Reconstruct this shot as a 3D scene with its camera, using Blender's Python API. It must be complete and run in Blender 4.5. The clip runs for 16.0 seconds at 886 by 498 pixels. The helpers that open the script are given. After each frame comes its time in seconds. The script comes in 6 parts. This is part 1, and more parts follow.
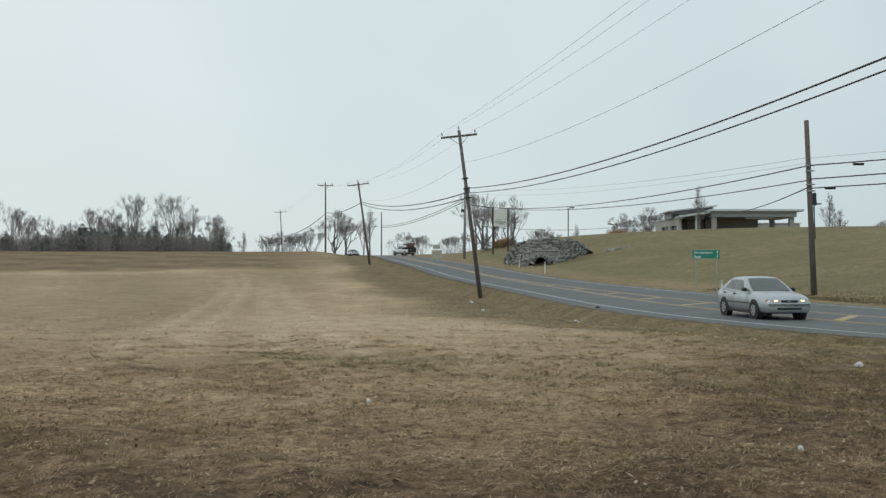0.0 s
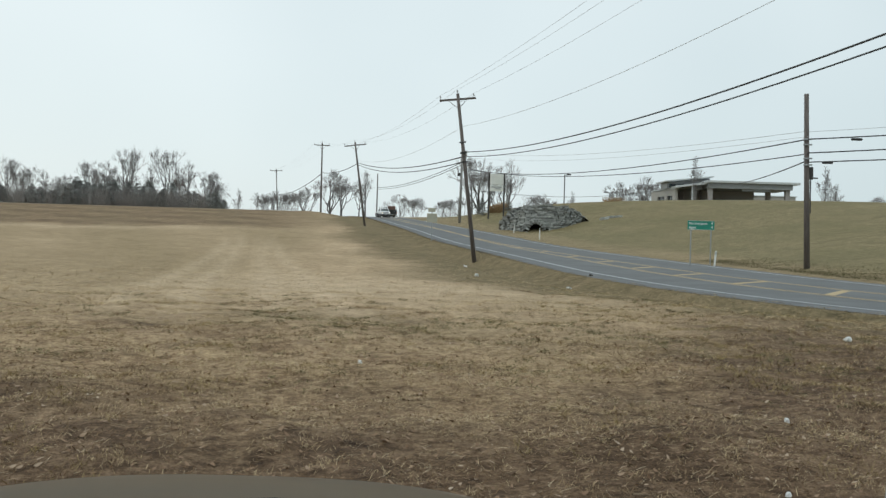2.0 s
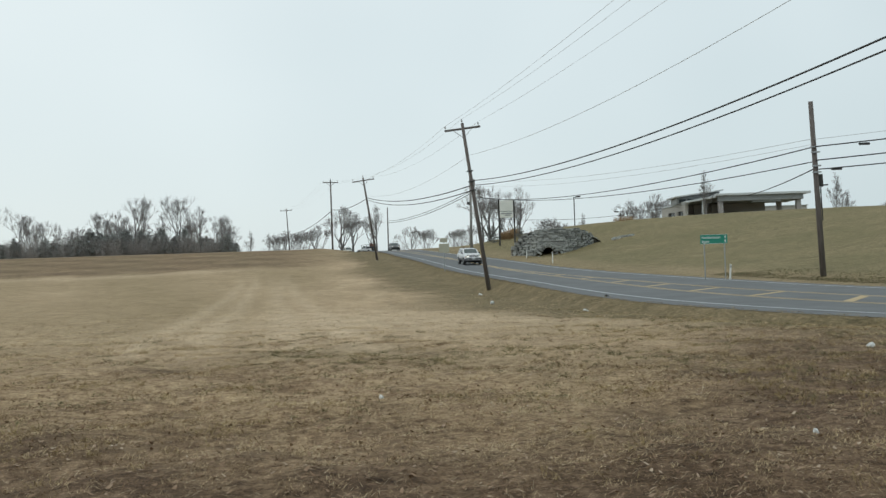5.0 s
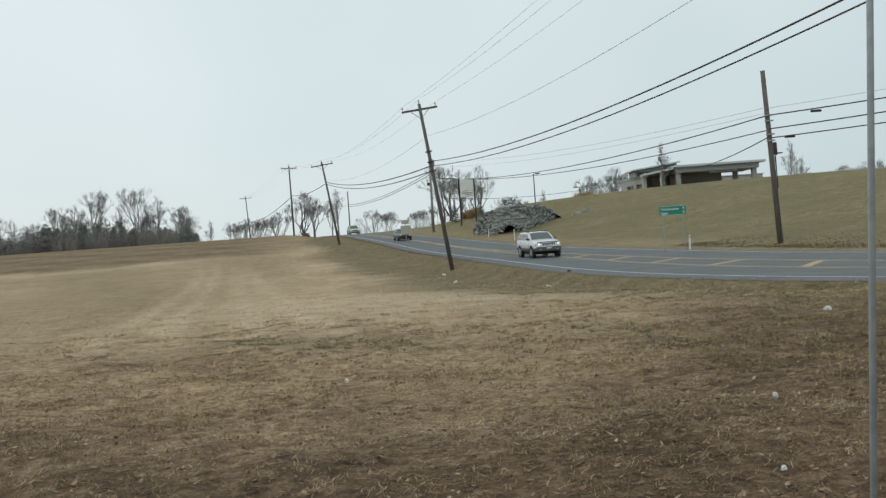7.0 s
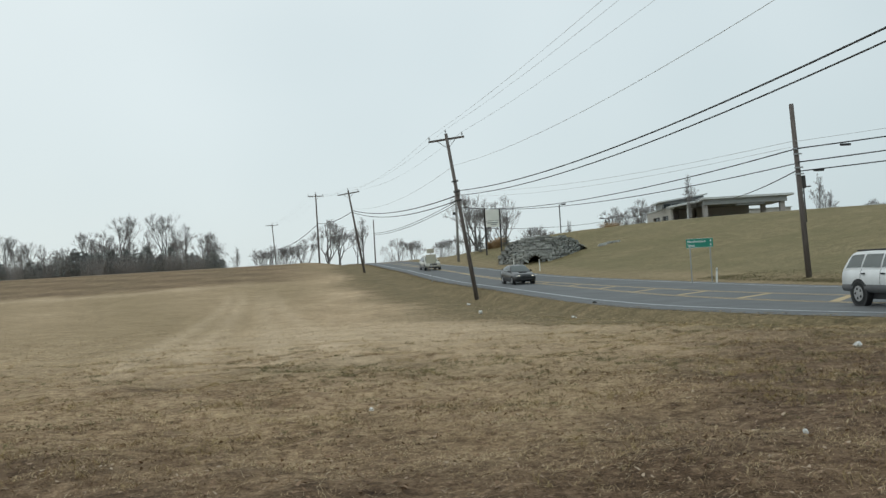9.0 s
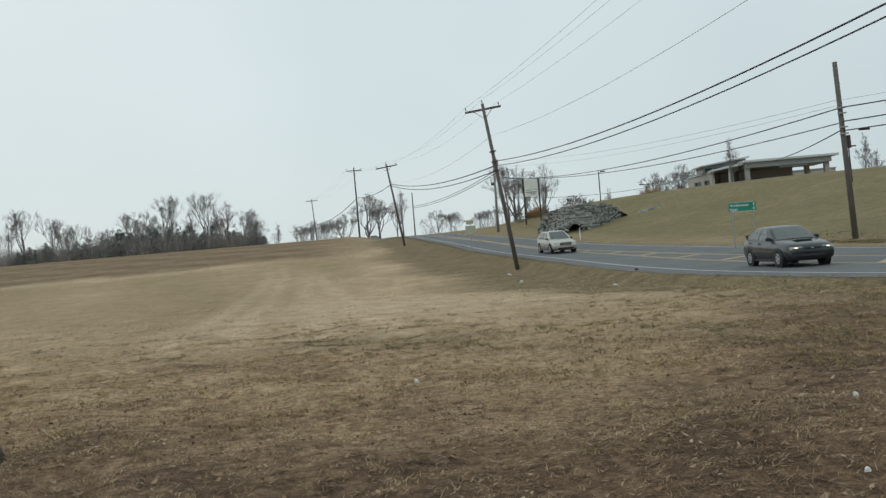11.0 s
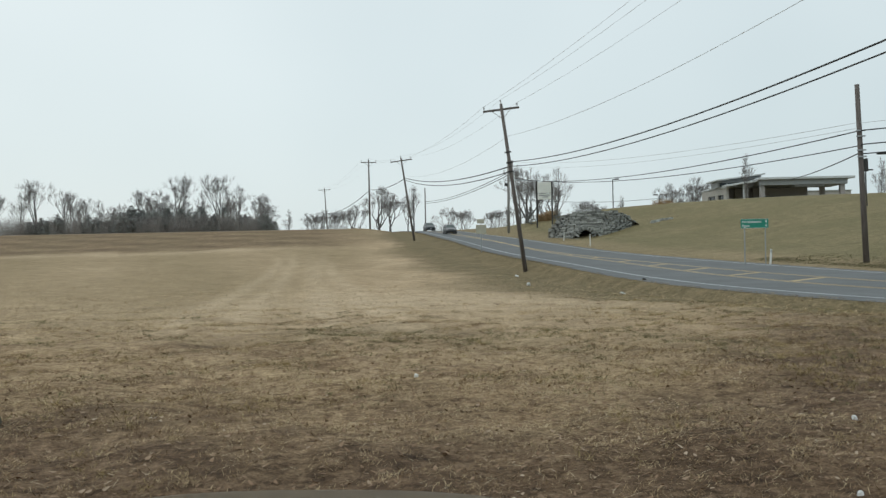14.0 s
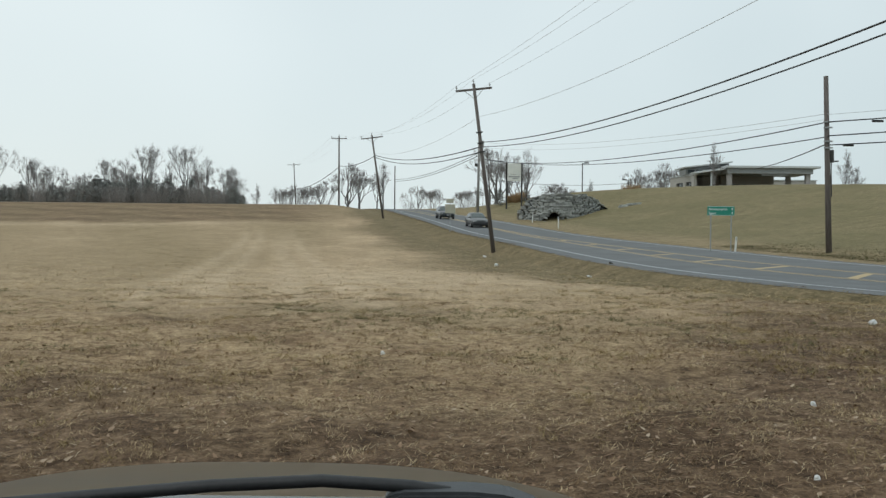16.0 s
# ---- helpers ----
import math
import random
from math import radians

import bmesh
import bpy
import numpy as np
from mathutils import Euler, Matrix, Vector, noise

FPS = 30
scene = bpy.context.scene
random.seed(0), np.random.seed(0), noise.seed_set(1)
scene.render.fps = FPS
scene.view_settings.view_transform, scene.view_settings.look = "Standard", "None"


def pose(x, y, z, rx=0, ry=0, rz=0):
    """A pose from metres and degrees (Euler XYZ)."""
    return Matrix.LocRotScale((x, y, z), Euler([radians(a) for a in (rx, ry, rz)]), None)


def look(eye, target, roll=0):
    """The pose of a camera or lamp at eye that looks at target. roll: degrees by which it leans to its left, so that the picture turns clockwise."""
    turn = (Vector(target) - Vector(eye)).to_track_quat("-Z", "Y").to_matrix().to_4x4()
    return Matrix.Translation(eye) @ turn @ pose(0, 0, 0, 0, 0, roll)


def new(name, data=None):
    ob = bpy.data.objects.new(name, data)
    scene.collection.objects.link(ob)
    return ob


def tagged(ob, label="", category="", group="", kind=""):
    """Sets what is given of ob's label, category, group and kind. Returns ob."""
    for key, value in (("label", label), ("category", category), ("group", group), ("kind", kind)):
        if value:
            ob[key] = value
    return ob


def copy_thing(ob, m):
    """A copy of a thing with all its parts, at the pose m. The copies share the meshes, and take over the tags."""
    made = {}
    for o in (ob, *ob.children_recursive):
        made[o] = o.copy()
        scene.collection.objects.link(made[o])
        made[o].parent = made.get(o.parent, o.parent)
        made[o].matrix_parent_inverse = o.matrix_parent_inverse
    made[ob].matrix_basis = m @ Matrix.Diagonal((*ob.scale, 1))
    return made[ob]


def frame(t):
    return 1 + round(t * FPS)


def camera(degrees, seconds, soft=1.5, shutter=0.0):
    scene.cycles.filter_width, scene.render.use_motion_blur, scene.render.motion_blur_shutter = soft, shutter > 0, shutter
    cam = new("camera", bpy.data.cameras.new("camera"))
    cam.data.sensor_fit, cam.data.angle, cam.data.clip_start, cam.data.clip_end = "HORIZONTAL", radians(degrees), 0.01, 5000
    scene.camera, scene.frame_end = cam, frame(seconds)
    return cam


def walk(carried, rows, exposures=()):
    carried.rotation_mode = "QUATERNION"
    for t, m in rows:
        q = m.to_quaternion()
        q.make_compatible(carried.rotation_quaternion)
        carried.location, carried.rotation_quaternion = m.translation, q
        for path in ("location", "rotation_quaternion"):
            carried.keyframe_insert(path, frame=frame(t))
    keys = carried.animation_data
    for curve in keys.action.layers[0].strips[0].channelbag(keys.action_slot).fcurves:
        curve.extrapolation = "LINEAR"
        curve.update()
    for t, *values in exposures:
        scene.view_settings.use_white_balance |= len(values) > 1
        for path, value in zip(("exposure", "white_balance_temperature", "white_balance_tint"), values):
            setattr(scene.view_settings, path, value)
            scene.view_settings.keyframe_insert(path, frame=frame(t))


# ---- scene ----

# ---------------------------------------------------------------- camera
cam = camera(50.0, 16.0, soft=1.4)
EYE = 1.3
# seconds, offset of the hand-held camera in metres, yaw, pitch, roll in degrees
ROWS = [
    (0.0, -0.000, 0.000, -0.000, -0.00, 1.77, -0.02),
    (0.5, 0.000, 0.002, 0.006, 0.39, 1.35, -0.39),
    (1.0, 0.005, -0.002, -0.000, 0.44, 0.84, -0.83),
    (1.5, 0.000, -0.001, -0.001, -0.35, -0.34, -1.64),
    (2.0, 0.001, -0.000, 0.005, -0.33, -0.43, -1.66),
    (2.5, -0.002, 0.003, 0.012, -0.44, 0.59, -1.69),
    (3.0, -0.006, 0.002, -0.007, 0.41, -0.82, -1.11),
    (3.5, -0.012, -0.008, 0.003, -1.06, -2.40, -0.37),
    (4.0, -0.012, 0.014, 0.008, -0.63, -1.63, 1.00),
    (4.2, -0.011, 0.012, 0.008, 0.34, 0.87, 0.64),
    (6.3, -0.001, -0.000, -0.000, -0.38, 1.51, 3.17),
    (6.5, 0.002, -0.000, -0.003, -0.14, 1.24, 2.61),
    (7.0, 0.014, 0.002, 0.002, -1.76, 0.12, 4.11),
    (7.5, 0.011, 0.004, 0.009, -1.52, 0.75, 3.84),
    (8.0, -0.001, -0.000, -0.001, -1.09, 1.64, 2.62),
    (8.5, -0.003, 0.001, -0.000, -0.70, 1.68, 2.49),
    (8.7, -0.003, 0.002, 0.002, -0.61, 1.98, 2.88),
    (10.8, -0.012, 0.001, 0.012, 1.43, 1.20, 5.21),
    (11.0, -0.017, 0.002, 0.005, 2.15, 0.43, 4.78),
    (11.5, -0.013, 0.004, 0.014, 3.14, -0.12, 4.60),
    (12.0, -0.011, 0.003, 0.011, 3.20, 0.07, 3.89),
    (12.5, 0.004, 0.006, 0.015, 2.18, 0.66, 4.24),
    (13.0, -0.016, 0.004, 0.013, -1.74, 1.09, 2.96),
    (13.5, -0.010, 0.002, 0.001, 2.29, 1.91, 1.25),
    (14.0, -0.003, 0.001, -0.003, 2.69, 0.28, 1.04),
    (14.5, -0.002, 0.002, -0.003, 2.15, -0.82, 1.17),
    (15.0, 0.004, 0.005, 0.000, 1.34, -1.06, 1.95),
    (15.5, -0.007, 0.000, -0.008, 0.86, -1.05, 0.64),
    (16.0, -0.018, -0.000, -0.008, 0.78, -0.99, -0.56),
]
walk(cam, [(t, pose(x, y, EYE + z, 90 + pitch, roll, yaw)) for t, x, y, z, yaw, pitch, roll in ROWS],
     exposures=[(0, -0.04), (0.5, -0.02), (1, 0.05), (1.5, 0.13), (3, 0.12), (4.2, 0.1), (6.5, 0.0), (8.5, 0.03), (10.8, -0.08), (11, -0.06), (11.5, 0.14), (12, 0.12), (12.5, 0.08), (14, 0.05), (16, 0.07)])

# ---------------------------------------------------------------- light: a bright overcast sky and a very soft sun
world = bpy.data.worlds.new("overcast")
scene.world = world
world.use_nodes = True
wn, wl = world.node_tree.nodes, world.node_tree.links
wn.clear()
sky = wn.new("ShaderNodeTexSky")
sky.sky_type, sky.sun_disc = "NISHITA", False
sky.sun_elevation, sky.sun_rotation = radians(38), radians(-35)
sky.air_density, sky.dust_density = 1.0, 2.0
dim = wn.new("ShaderNodeMix")
dim.data_type, dim.blend_type = "RGBA", "MULTIPLY"
dim.inputs["Factor"].default_value = 1.0
dim.inputs["B"].default_value = (0.10, 0.10, 0.10, 1)
wl.new(sky.outputs["Color"], dim.inputs["A"])
coord = wn.new("ShaderNodeTexCoord")
cloud = wn.new("ShaderNodeTexNoise")
cloud.inputs["Scale"].default_value, cloud.inputs["Detail"].default_value = 1.6, 3.0
wl.new(coord.outputs["Generated"], cloud.inputs["Vector"])
glow = wn.new("ShaderNodeVectorMath")                 # brighter towards the hidden sun
glow.operation = "DOT_PRODUCT"
glow.inputs[1].default_value = (-0.50, 0.45, 0.62)
wl.new(coord.outputs["Generated"], glow.inputs[0])
blend = wn.new("ShaderNodeMath")
blend.operation = "MULTIPLY_ADD"
blend.inputs[1].default_value = 0.45
wl.new(glow.outputs["Value"], blend.inputs[0])
wl.new(cloud.outputs["Fac"], blend.inputs[2])
ramp = wn.new("ShaderNodeValToRGB")
ramp.color_ramp.elements[0].position, ramp.color_ramp.elements[0].color = 0.25, (0.47, 0.58, 0.615, 1)
ramp.color_ramp.elements[1].position, ramp.color_ramp.elements[1].color = 0.98, (0.735, 0.83, 0.85, 1)
wl.new(blend.outputs["Value"], ramp.inputs["Fac"])
veil = wn.new("ShaderNodeMix")
veil.data_type = "RGBA"
veil.inputs["Factor"].default_value = 0.92
wl.new(dim.outputs["Result"], veil.inputs["A"])
wl.new(ramp.outputs["Color"], veil.inputs["B"])
bg = wn.new("ShaderNodeBackground")
bg.inputs["Strength"].default_value = 1.0
wl.new(veil.outputs["Result"], bg.inputs["Color"])
wo = wn.new("ShaderNodeOutputWorld")
wl.new(bg.outputs["Background"], wo.inputs["Surface"])

sun_data = bpy.data.lights.new("sun", "SUN")
sun_data.energy, sun_data.angle, sun_data.color = 0.6, radians(25), (1.0, 0.97, 0.92)
sun = new("sun", sun_data)
sun.matrix_world = look((-20, 30, 40), (0, 60, 0))
scene.view_settings.exposure = 0.0

# ---------------------------------------------------------------- materials
def material(name, rough=0.8, metal=0.0, spec=0.5):
    m = bpy.data.materials.new(name)
    m.use_nodes = True
    n = m.node_tree.nodes
    b = n["Principled BSDF"]
    b.inputs["Roughness"].default_value, b.inputs["Metallic"].default_value = rough, metal
    b.inputs["Specular IOR Level"].default_value = spec
    return m, n, m.node_tree.links, b


def noise_node(n, l, vec, scale, detail=4.0, rough=0.55):
    t = n.new("ShaderNodeTexNoise")
    t.inputs["Scale"].default_value, t.inputs["Detail"].default_value, t.inputs["Roughness"].default_value = scale, detail, rough
    l.new(vec, t.inputs["Vector"])
    return t.outputs["Fac"]


def ramp_node(n, l, fac, stops):
    r = n.new("ShaderNodeValToRGB")
    e = r.color_ramp.elements
    while len(e) < len(stops):
        e.new(0.5)
    for k, (p, c) in zip(e, stops):
        k.position, k.color = p, (*c, 1)
    l.new(fac, r.inputs["Fac"])
    return r.outputs["Color"]


def mix_node(n, l, fac, a, b, blend="MIX"):
    m = n.new("ShaderNodeMix")
    m.data_type, m.blend_type = "RGBA", blend
    for key, v in (("Factor", fac), ("A", a), ("B", b)):
        if isinstance(v, (int, float)):
            m.inputs[key].default_value = v
        elif isinstance(v, tuple):
            m.inputs[key].default_value = (*v, 1)
        else:
            l.new(v, m.inputs[key])
    return m.outputs["Result"]


def bump_node(n, l, height, strength, dist, b):
    u = n.new("ShaderNodeBump")
    u.inputs["Strength"].default_value, u.inputs["Distance"].default_value = strength, dist
    l.new(height, u.inputs["Height"])
    l.new(u.outputs["Normal"], b.inputs["Normal"])


def coords(n, l, stretch=None, kind="Object"):
    c = n.new("ShaderNodeTexCoord").outputs[kind]
    if stretch:
        m = n.new("ShaderNodeMapping")
        m.inputs["Scale"].default_value = stretch
        l.new(c, m.inputs["Vector"])
        c = m.outputs["Vector"]
    return c


def plain(name, dark, light, scale=8.0, rough=0.7, metal=0.0, spec=0.5, bump=0.2, dist=0.004, stretch=None, vary=0.0):
    """Two tones by a coarse and a fine noise, with fine relief."""
    m, n, l, b = material(name, rough, metal, spec)
    v = coords(n, l, stretch)
    coarse, fine = noise_node(n, l, v, scale, 3), noise_node(n, l, v, scale * 7.3, 4)
    f = mix_node(n, l, 0.45, coarse, fine)
    c = ramp_node(n, l, f, [(0.32, dark), (0.68, light)])
    if vary:
        info = n.new("ShaderNodeObjectInfo")
        r = ramp_node(n, l, info.outputs["Random"], [(0, (1 - vary,) * 3), (1, (1 + vary,) * 3)])
        c = mix_node(n, l, 1.0, c, r, "MULTIPLY")
    l.new(c, b.inputs["Base Color"])
    if bump:
        bump_node(n, l, fine, bump, dist, b)
    return m


M = {}
# weathered wood, made paler and greyer with distance haze in the colour
M["wood_pole"] = plain("weathered_hazed_pole_wood", (0.085, 0.072, 0.066), (0.18, 0.155, 0.14), 3, 0.9, stretch=(6, 6, 0.6))
M["grey_pole"] = plain("grey_pole_wood", (0.20, 0.195, 0.185), (0.33, 0.32, 0.30), 3, 0.85, stretch=(6, 6, 0.6))
M["cable"] = plain("black_cable", (0.028, 0.029, 0.031), (0.055, 0.056, 0.058), 4, 0.6, bump=0)
M["wire"] = plain("bare_wire", (0.48, 0.495, 0.50), (0.60, 0.61, 0.62), 4, 0.45, bump=0)
M["steel"] = plain("galvanised_steel", (0.30, 0.31, 0.31), (0.45, 0.46, 0.46), 12, 0.45, 0.7, bump=0.1)
M["white_post"] = plain("white_plastic_post", (0.62, 0.62, 0.58), (0.8, 0.8, 0.77), 9, 0.6)
M["dark_metal"] = plain("dark_bronze_metal", (0.035, 0.034, 0.033), (0.07, 0.066, 0.06), 9, 0.5, 0.3)
M["porcelain"] = plain("grey_porcelain", (0.35, 0.35, 0.36), (0.5, 0.5, 0.5), 9, 0.3, bump=0)
M["rubber"] = plain("tyre_rubber", (0.012, 0.012, 0.013), (0.03, 0.03, 0.03), 14, 0.85)
M["slate_plastic"] = plain("slate_grey_plastic", (0.035, 0.039, 0.043), (0.055, 0.06, 0.065), 18, 0.6, bump=0.1)
M["black_plastic"] = plain("black_plastic", (0.014, 0.014, 0.015), (0.03, 0.03, 0.032), 20, 0.55, bump=0.1)


def ground_material():
    """Dry winter grass; the attribute holds how much lawn, verge and brown weeds a place has."""
    m, n, l, b = material("winter_grass_ground", 0.95, 0, 0.1)
    v = coords(n, l)
    big, mid, fine = noise_node(n, l, v, 0.07, 3), noise_node(n, l, v, 0.55, 4), noise_node(n, l, v, 5.0, 5, 0.65)
    grain = noise_node(n, l, v, 38.0, 4, 0.7)
    streak = noise_node(n, l, coords(n, l, (1.1, 0.07, 1)), 0.9, 3)
    att = n.new("ShaderNodeAttribute")
    att.attribute_name = "cover"
    sep = n.new("ShaderNodeSeparateColor")
    l.new(att.outputs["Color"], sep.inputs["Color"])
    lawn, verge, brown = sep.outputs["Red"], sep.outputs["Green"], sep.outputs["Blue"]
    clump = noise_node(n, l, v, 6.5, 7, 0.74)
    rough_k = ramp_node(n, l, mix_node(n, l, 0.75, mid, clump), [(0.36, (0, 0, 0)), (0.64, (1, 1, 1))])
    tex = rough_k
    tan = ramp_node(n, l, tex, [(0.0, (0.32, 0.235, 0.138)), (0.5, (0.485, 0.365, 0.228)), (1.0, (0.61, 0.475, 0.308))])
    tan = mix_node(n, l, ramp_node(n, l, big, [(0.46, (0, 0, 0)), (0.64, (0.55, 0.55, 0.55))]), tan, (0.34, 0.262, 0.155))
    tan = mix_node(n, l, ramp_node(n, l, streak, [(0.5, (0, 0, 0)), (0.66, (0.3, 0.3, 0.3))]), tan, (0.55, 0.43, 0.28))
    weeds = ramp_node(n, l, tex, [(0.0, (0.11, 0.071, 0.042)), (0.3, (0.25, 0.172, 0.10)), (0.65, (0.42, 0.31, 0.182)), (1.0, (0.54, 0.415, 0.25))])
    rust = ramp_node(n, l, noise_node(n, l, v, 0.9, 3), [(0.52, (0, 0, 0)), (0.66, (0.55, 0.55, 0.55))])
    weeds = mix_node(n, l, rust, weeds, (0.20, 0.125, 0.072))
    green = ramp_node(n, l, tex, [(0.0, (0.085, 0.072, 0.038)), (0.5, (0.20, 0.16, 0.088)), (1.0, (0.35, 0.272, 0.16))])
    turf = ramp_node(n, l, tex, [(0.0, (0.125, 0.109, 0.056)), (0.5, (0.238, 0.203, 0.111)), (1.0, (0.385, 0.320, 0.19))])
    turf = mix_node(n, l, ramp_node(n, l, mix_node(n, l, 0.5, noise_node(n, l, v, 0.13, 3), mid), [(0.46, (0, 0, 0)), (0.6, (0.7, 0.7, 0.7))]), turf, (0.185, 0.164, 0.085))
    marks = n.new("ShaderNodeAttribute")
    marks.attribute_name = "marks"
    sep2 = n.new("ShaderNodeSeparateColor")
    l.new(marks.outputs["Color"], sep2.inputs["Color"])
    soil = ramp_node(n, l, tex, [(0.0, (0.038, 0.025, 0.017)), (0.5, (0.118, 0.077, 0.049)), (1.0, (0.255, 0.175, 0.112))])
    c = mix_node(n, l, brown, tan, weeds)
    c = mix_node(n, l, sep2.outputs["Blue"], c, ramp_node(n, l, tex, [(0.0, (0.215, 0.162, 0.09)), (0.5, (0.345, 0.265, 0.155)), (1.0, (0.47, 0.365, 0.222))]))
    c = mix_node(n, l, sep2.outputs["Red"], c, (0.60, 0.475, 0.32))
    c = mix_node(n, l, sep2.outputs["Green"], c, soil)
    c = mix_node(n, l, verge, c, green)
    c = mix_node(n, l, lawn, c, turf)
    g = ramp_node(n, l, grain, [(0.32, (0.43, 0.415, 0.42)), (0.68, (1.45, 1.41, 1.435))])
    c = mix_node(n, l, 0.8, c, g, "MULTIPLY")
    fleck = ramp_node(n, l, noise_node(n, l, v, 1.3, 7, 0.72), [(0.34, (0.80, 0.79, 0.78)), (0.66, (1.24, 1.23, 1.23))])
    c = mix_node(n, l, 0.8, c, fleck, "MULTIPLY")
    l.new(c, b.inputs["Base Color"])
    bump_node(n, l, mix_node(n, l, 0.5, fine, grain), 0.6, 0.06, b)
    return m


def asphalt_material():
    m, n, l, b = material("worn_asphalt", 0.75, 0, 0.4)
    v = coords(n, l)
    mid, fine = noise_node(n, l, v, 0.5, 4), noise_node(n, l, v, 45, 3)
    c = ramp_node(n, l, mid, [(0.3, (0.108, 0.111, 0.112)), (0.7, (0.156, 0.160, 0.162))])
    c = mix_node(n, l, 0.6, c, ramp_node(n, l, fine, [(0.3, (0.7, 0.7, 0.7)), (0.7, (1.2, 1.2, 1.2))]), "MULTIPLY")
    l.new(c, b.inputs["Base Color"])
    bump_node(n, l, fine, 0.4, 0.006, b)
    return m


M["ground"] = ground_material()
M["asphalt"] = asphalt_material()
M["white_paint"] = plain("worn_white_road_paint", (0.40, 0.415, 0.415), (0.60, 0.615, 0.615), 3, 0.7)
M["yellow_paint"] = plain("worn_yellow_road_paint", (0.41, 0.30, 0.15), (0.55, 0.41, 0.22), 3, 0.7)

# ---------------------------------------------------------------- mesh helpers
def part(name, bm, mat, parent=None, label="", smooth=False):
    me = bpy.data.meshes.new(name)
    bm.to_mesh(me)
    bm.free()
    return link_part(name, me, mat, parent, label, smooth)


def link_part(name, me, mat, parent=None, label="", smooth=False):
    for k in (mat if isinstance(mat, (list, tuple)) else [mat]):
        me.materials.append(M[k] if isinstance(k, str) else k)
    if smooth:
        me.polygons.foreach_set("use_smooth", [True] * len(me.polygons))
    ob = new(name, me)
    if parent is not None:
        ob.parent = parent
    if label:
        ob["label"] = label
    return ob


def thing(name, m, label, category, group="", kind=""):
    ob = new(name)
    ob.matrix_world = m
    ob.empty_display_size = 0.2
    return tagged(ob, label, category, group, kind)


def box(bm, x0, x1, y0, y1, z0, z1, bevel=0.0):
    made = bmesh.ops.create_cube(bm, size=1.0, matrix=Matrix.LocRotScale(((x0 + x1) / 2, (y0 + y1) / 2, (z0 + z1) / 2), None, (x1 - x0, y1 - y0, z1 - z0)))
    if bevel:
        edges = list({e for v in made["verts"] for e in v.link_edges})
        bmesh.ops.bevel(bm, geom=edges, offset=bevel, segments=2, profile=0.5, affect="EDGES")


def rod(bm, a, b, r0, r1=None, seg=10, caps=True):
    a, b = Vector(a), Vector(b)
    d = b - a
    turn = d.to_track_quat("Z", "Y").to_matrix().to_4x4()
    bmesh.ops.create_cone(bm, cap_ends=caps, segments=seg, radius1=r0, radius2=r0 if r1 is None else r1, depth=d.length, matrix=Matrix.Translation((a + b) / 2) @ turn)


def B():
    return bmesh.new()


# ---------------------------------------------------------------- the lie of the land
def smooth(x, a, b):
    t = np.clip((np.asarray(x, float) - a) / (b - a), 0, 1)
    return t * t * (3 - 2 * t)


def spline(px, py):
    px, py = np.array(px, float), np.array(py, float)
    m = np.gradient(py, px)

    def f(x):
        x = np.clip(np.asarray(x, float), px[0], px[-1])
        i = np.clip(np.searchsorted(px, x) - 1, 0, len(px) - 2)
        h = px[i + 1] - px[i]
        s = (x - px[i]) / h
        return (2 * s**3 - 3 * s**2 + 1) * py[i] + (s**3 - 2 * s**2 + s) * h * m[i] + (3 * s**2 - 2 * s**3) * py[i + 1] + (s**3 - s**2) * h * m[i + 1]
    return f


# the road's field-side edge line, from behind the viewer to beyond the crest
WAY = [(215, -235), (150, -150), (95, -80), (62, -38), (39, -8), (25, 8), (16.6, 17), (11.6, 24.5), (8.7, 33), (7.3, 43), (6.4, 52), (5.2, 62), (3.1, 74.5), (0.9, 86.7),
       (-1.8, 104), (-6.2, 131), (-10, 155), (-14.5, 180), (-22, 210), (-36, 245), (-60, 285), (-100, 330), (-160, 375), (-240, 420), (-340, 455)]
wx, wy = np.array(WAY, float).T
chord = np.concatenate([[0], np.cumsum(np.hypot(np.diff(wx), np.diff(wy)))])
fine_s = np.arange(0, chord[-1], 0.5)
LX, LY = spline(chord, wx)(fine_s), spline(chord, wy)(fine_s)
SS = np.concatenate([[0], np.cumsum(np.hypot(np.diff(LX), np.diff(LY)))])
tx, ty = np.gradient(LX, SS), np.gradient(LY, SS)
tl = np.hypot(tx, ty)
TX, TY = tx / tl, ty / tl           # heading away from the viewer
NX, NY = TY, -TX                    # towards the lawn side
rise = spline([-400, -60, 15, 25, 33, 45, 62, 80, 95, 110, 130, 160, 185, 215, 260, 330, 600], [-0.6, -0.4, -0.25, -0.15, -0.05, 0.1, 0.52, 1.17, 1.9, 2.68, 3.65, 5.0, 5.8, 6.1, 5.9, 5.0, 4.0])
LZ = rise(LY)
MEDIAN = spline([-400, 25, 43, 62, 78, 92, 600], [3.3, 3.3, 2.8, 1.7, 0.8, 0.3, 0.3])(LY)
LANE, FARLANE, SHOULDER = 3.5, 4.3, 1.35
WIDE = LANE + MEDIAN + FARLANE


def along(s, d, up=0.0):
    """The place on the road at s metres of its way and d metres in from the field-side line."""
    f = lambda a: float(np.interp(s, SS, a))
    return Vector((f(LX) + d * f(NX), f(LY) + d * f(NY), f(LZ) + up))


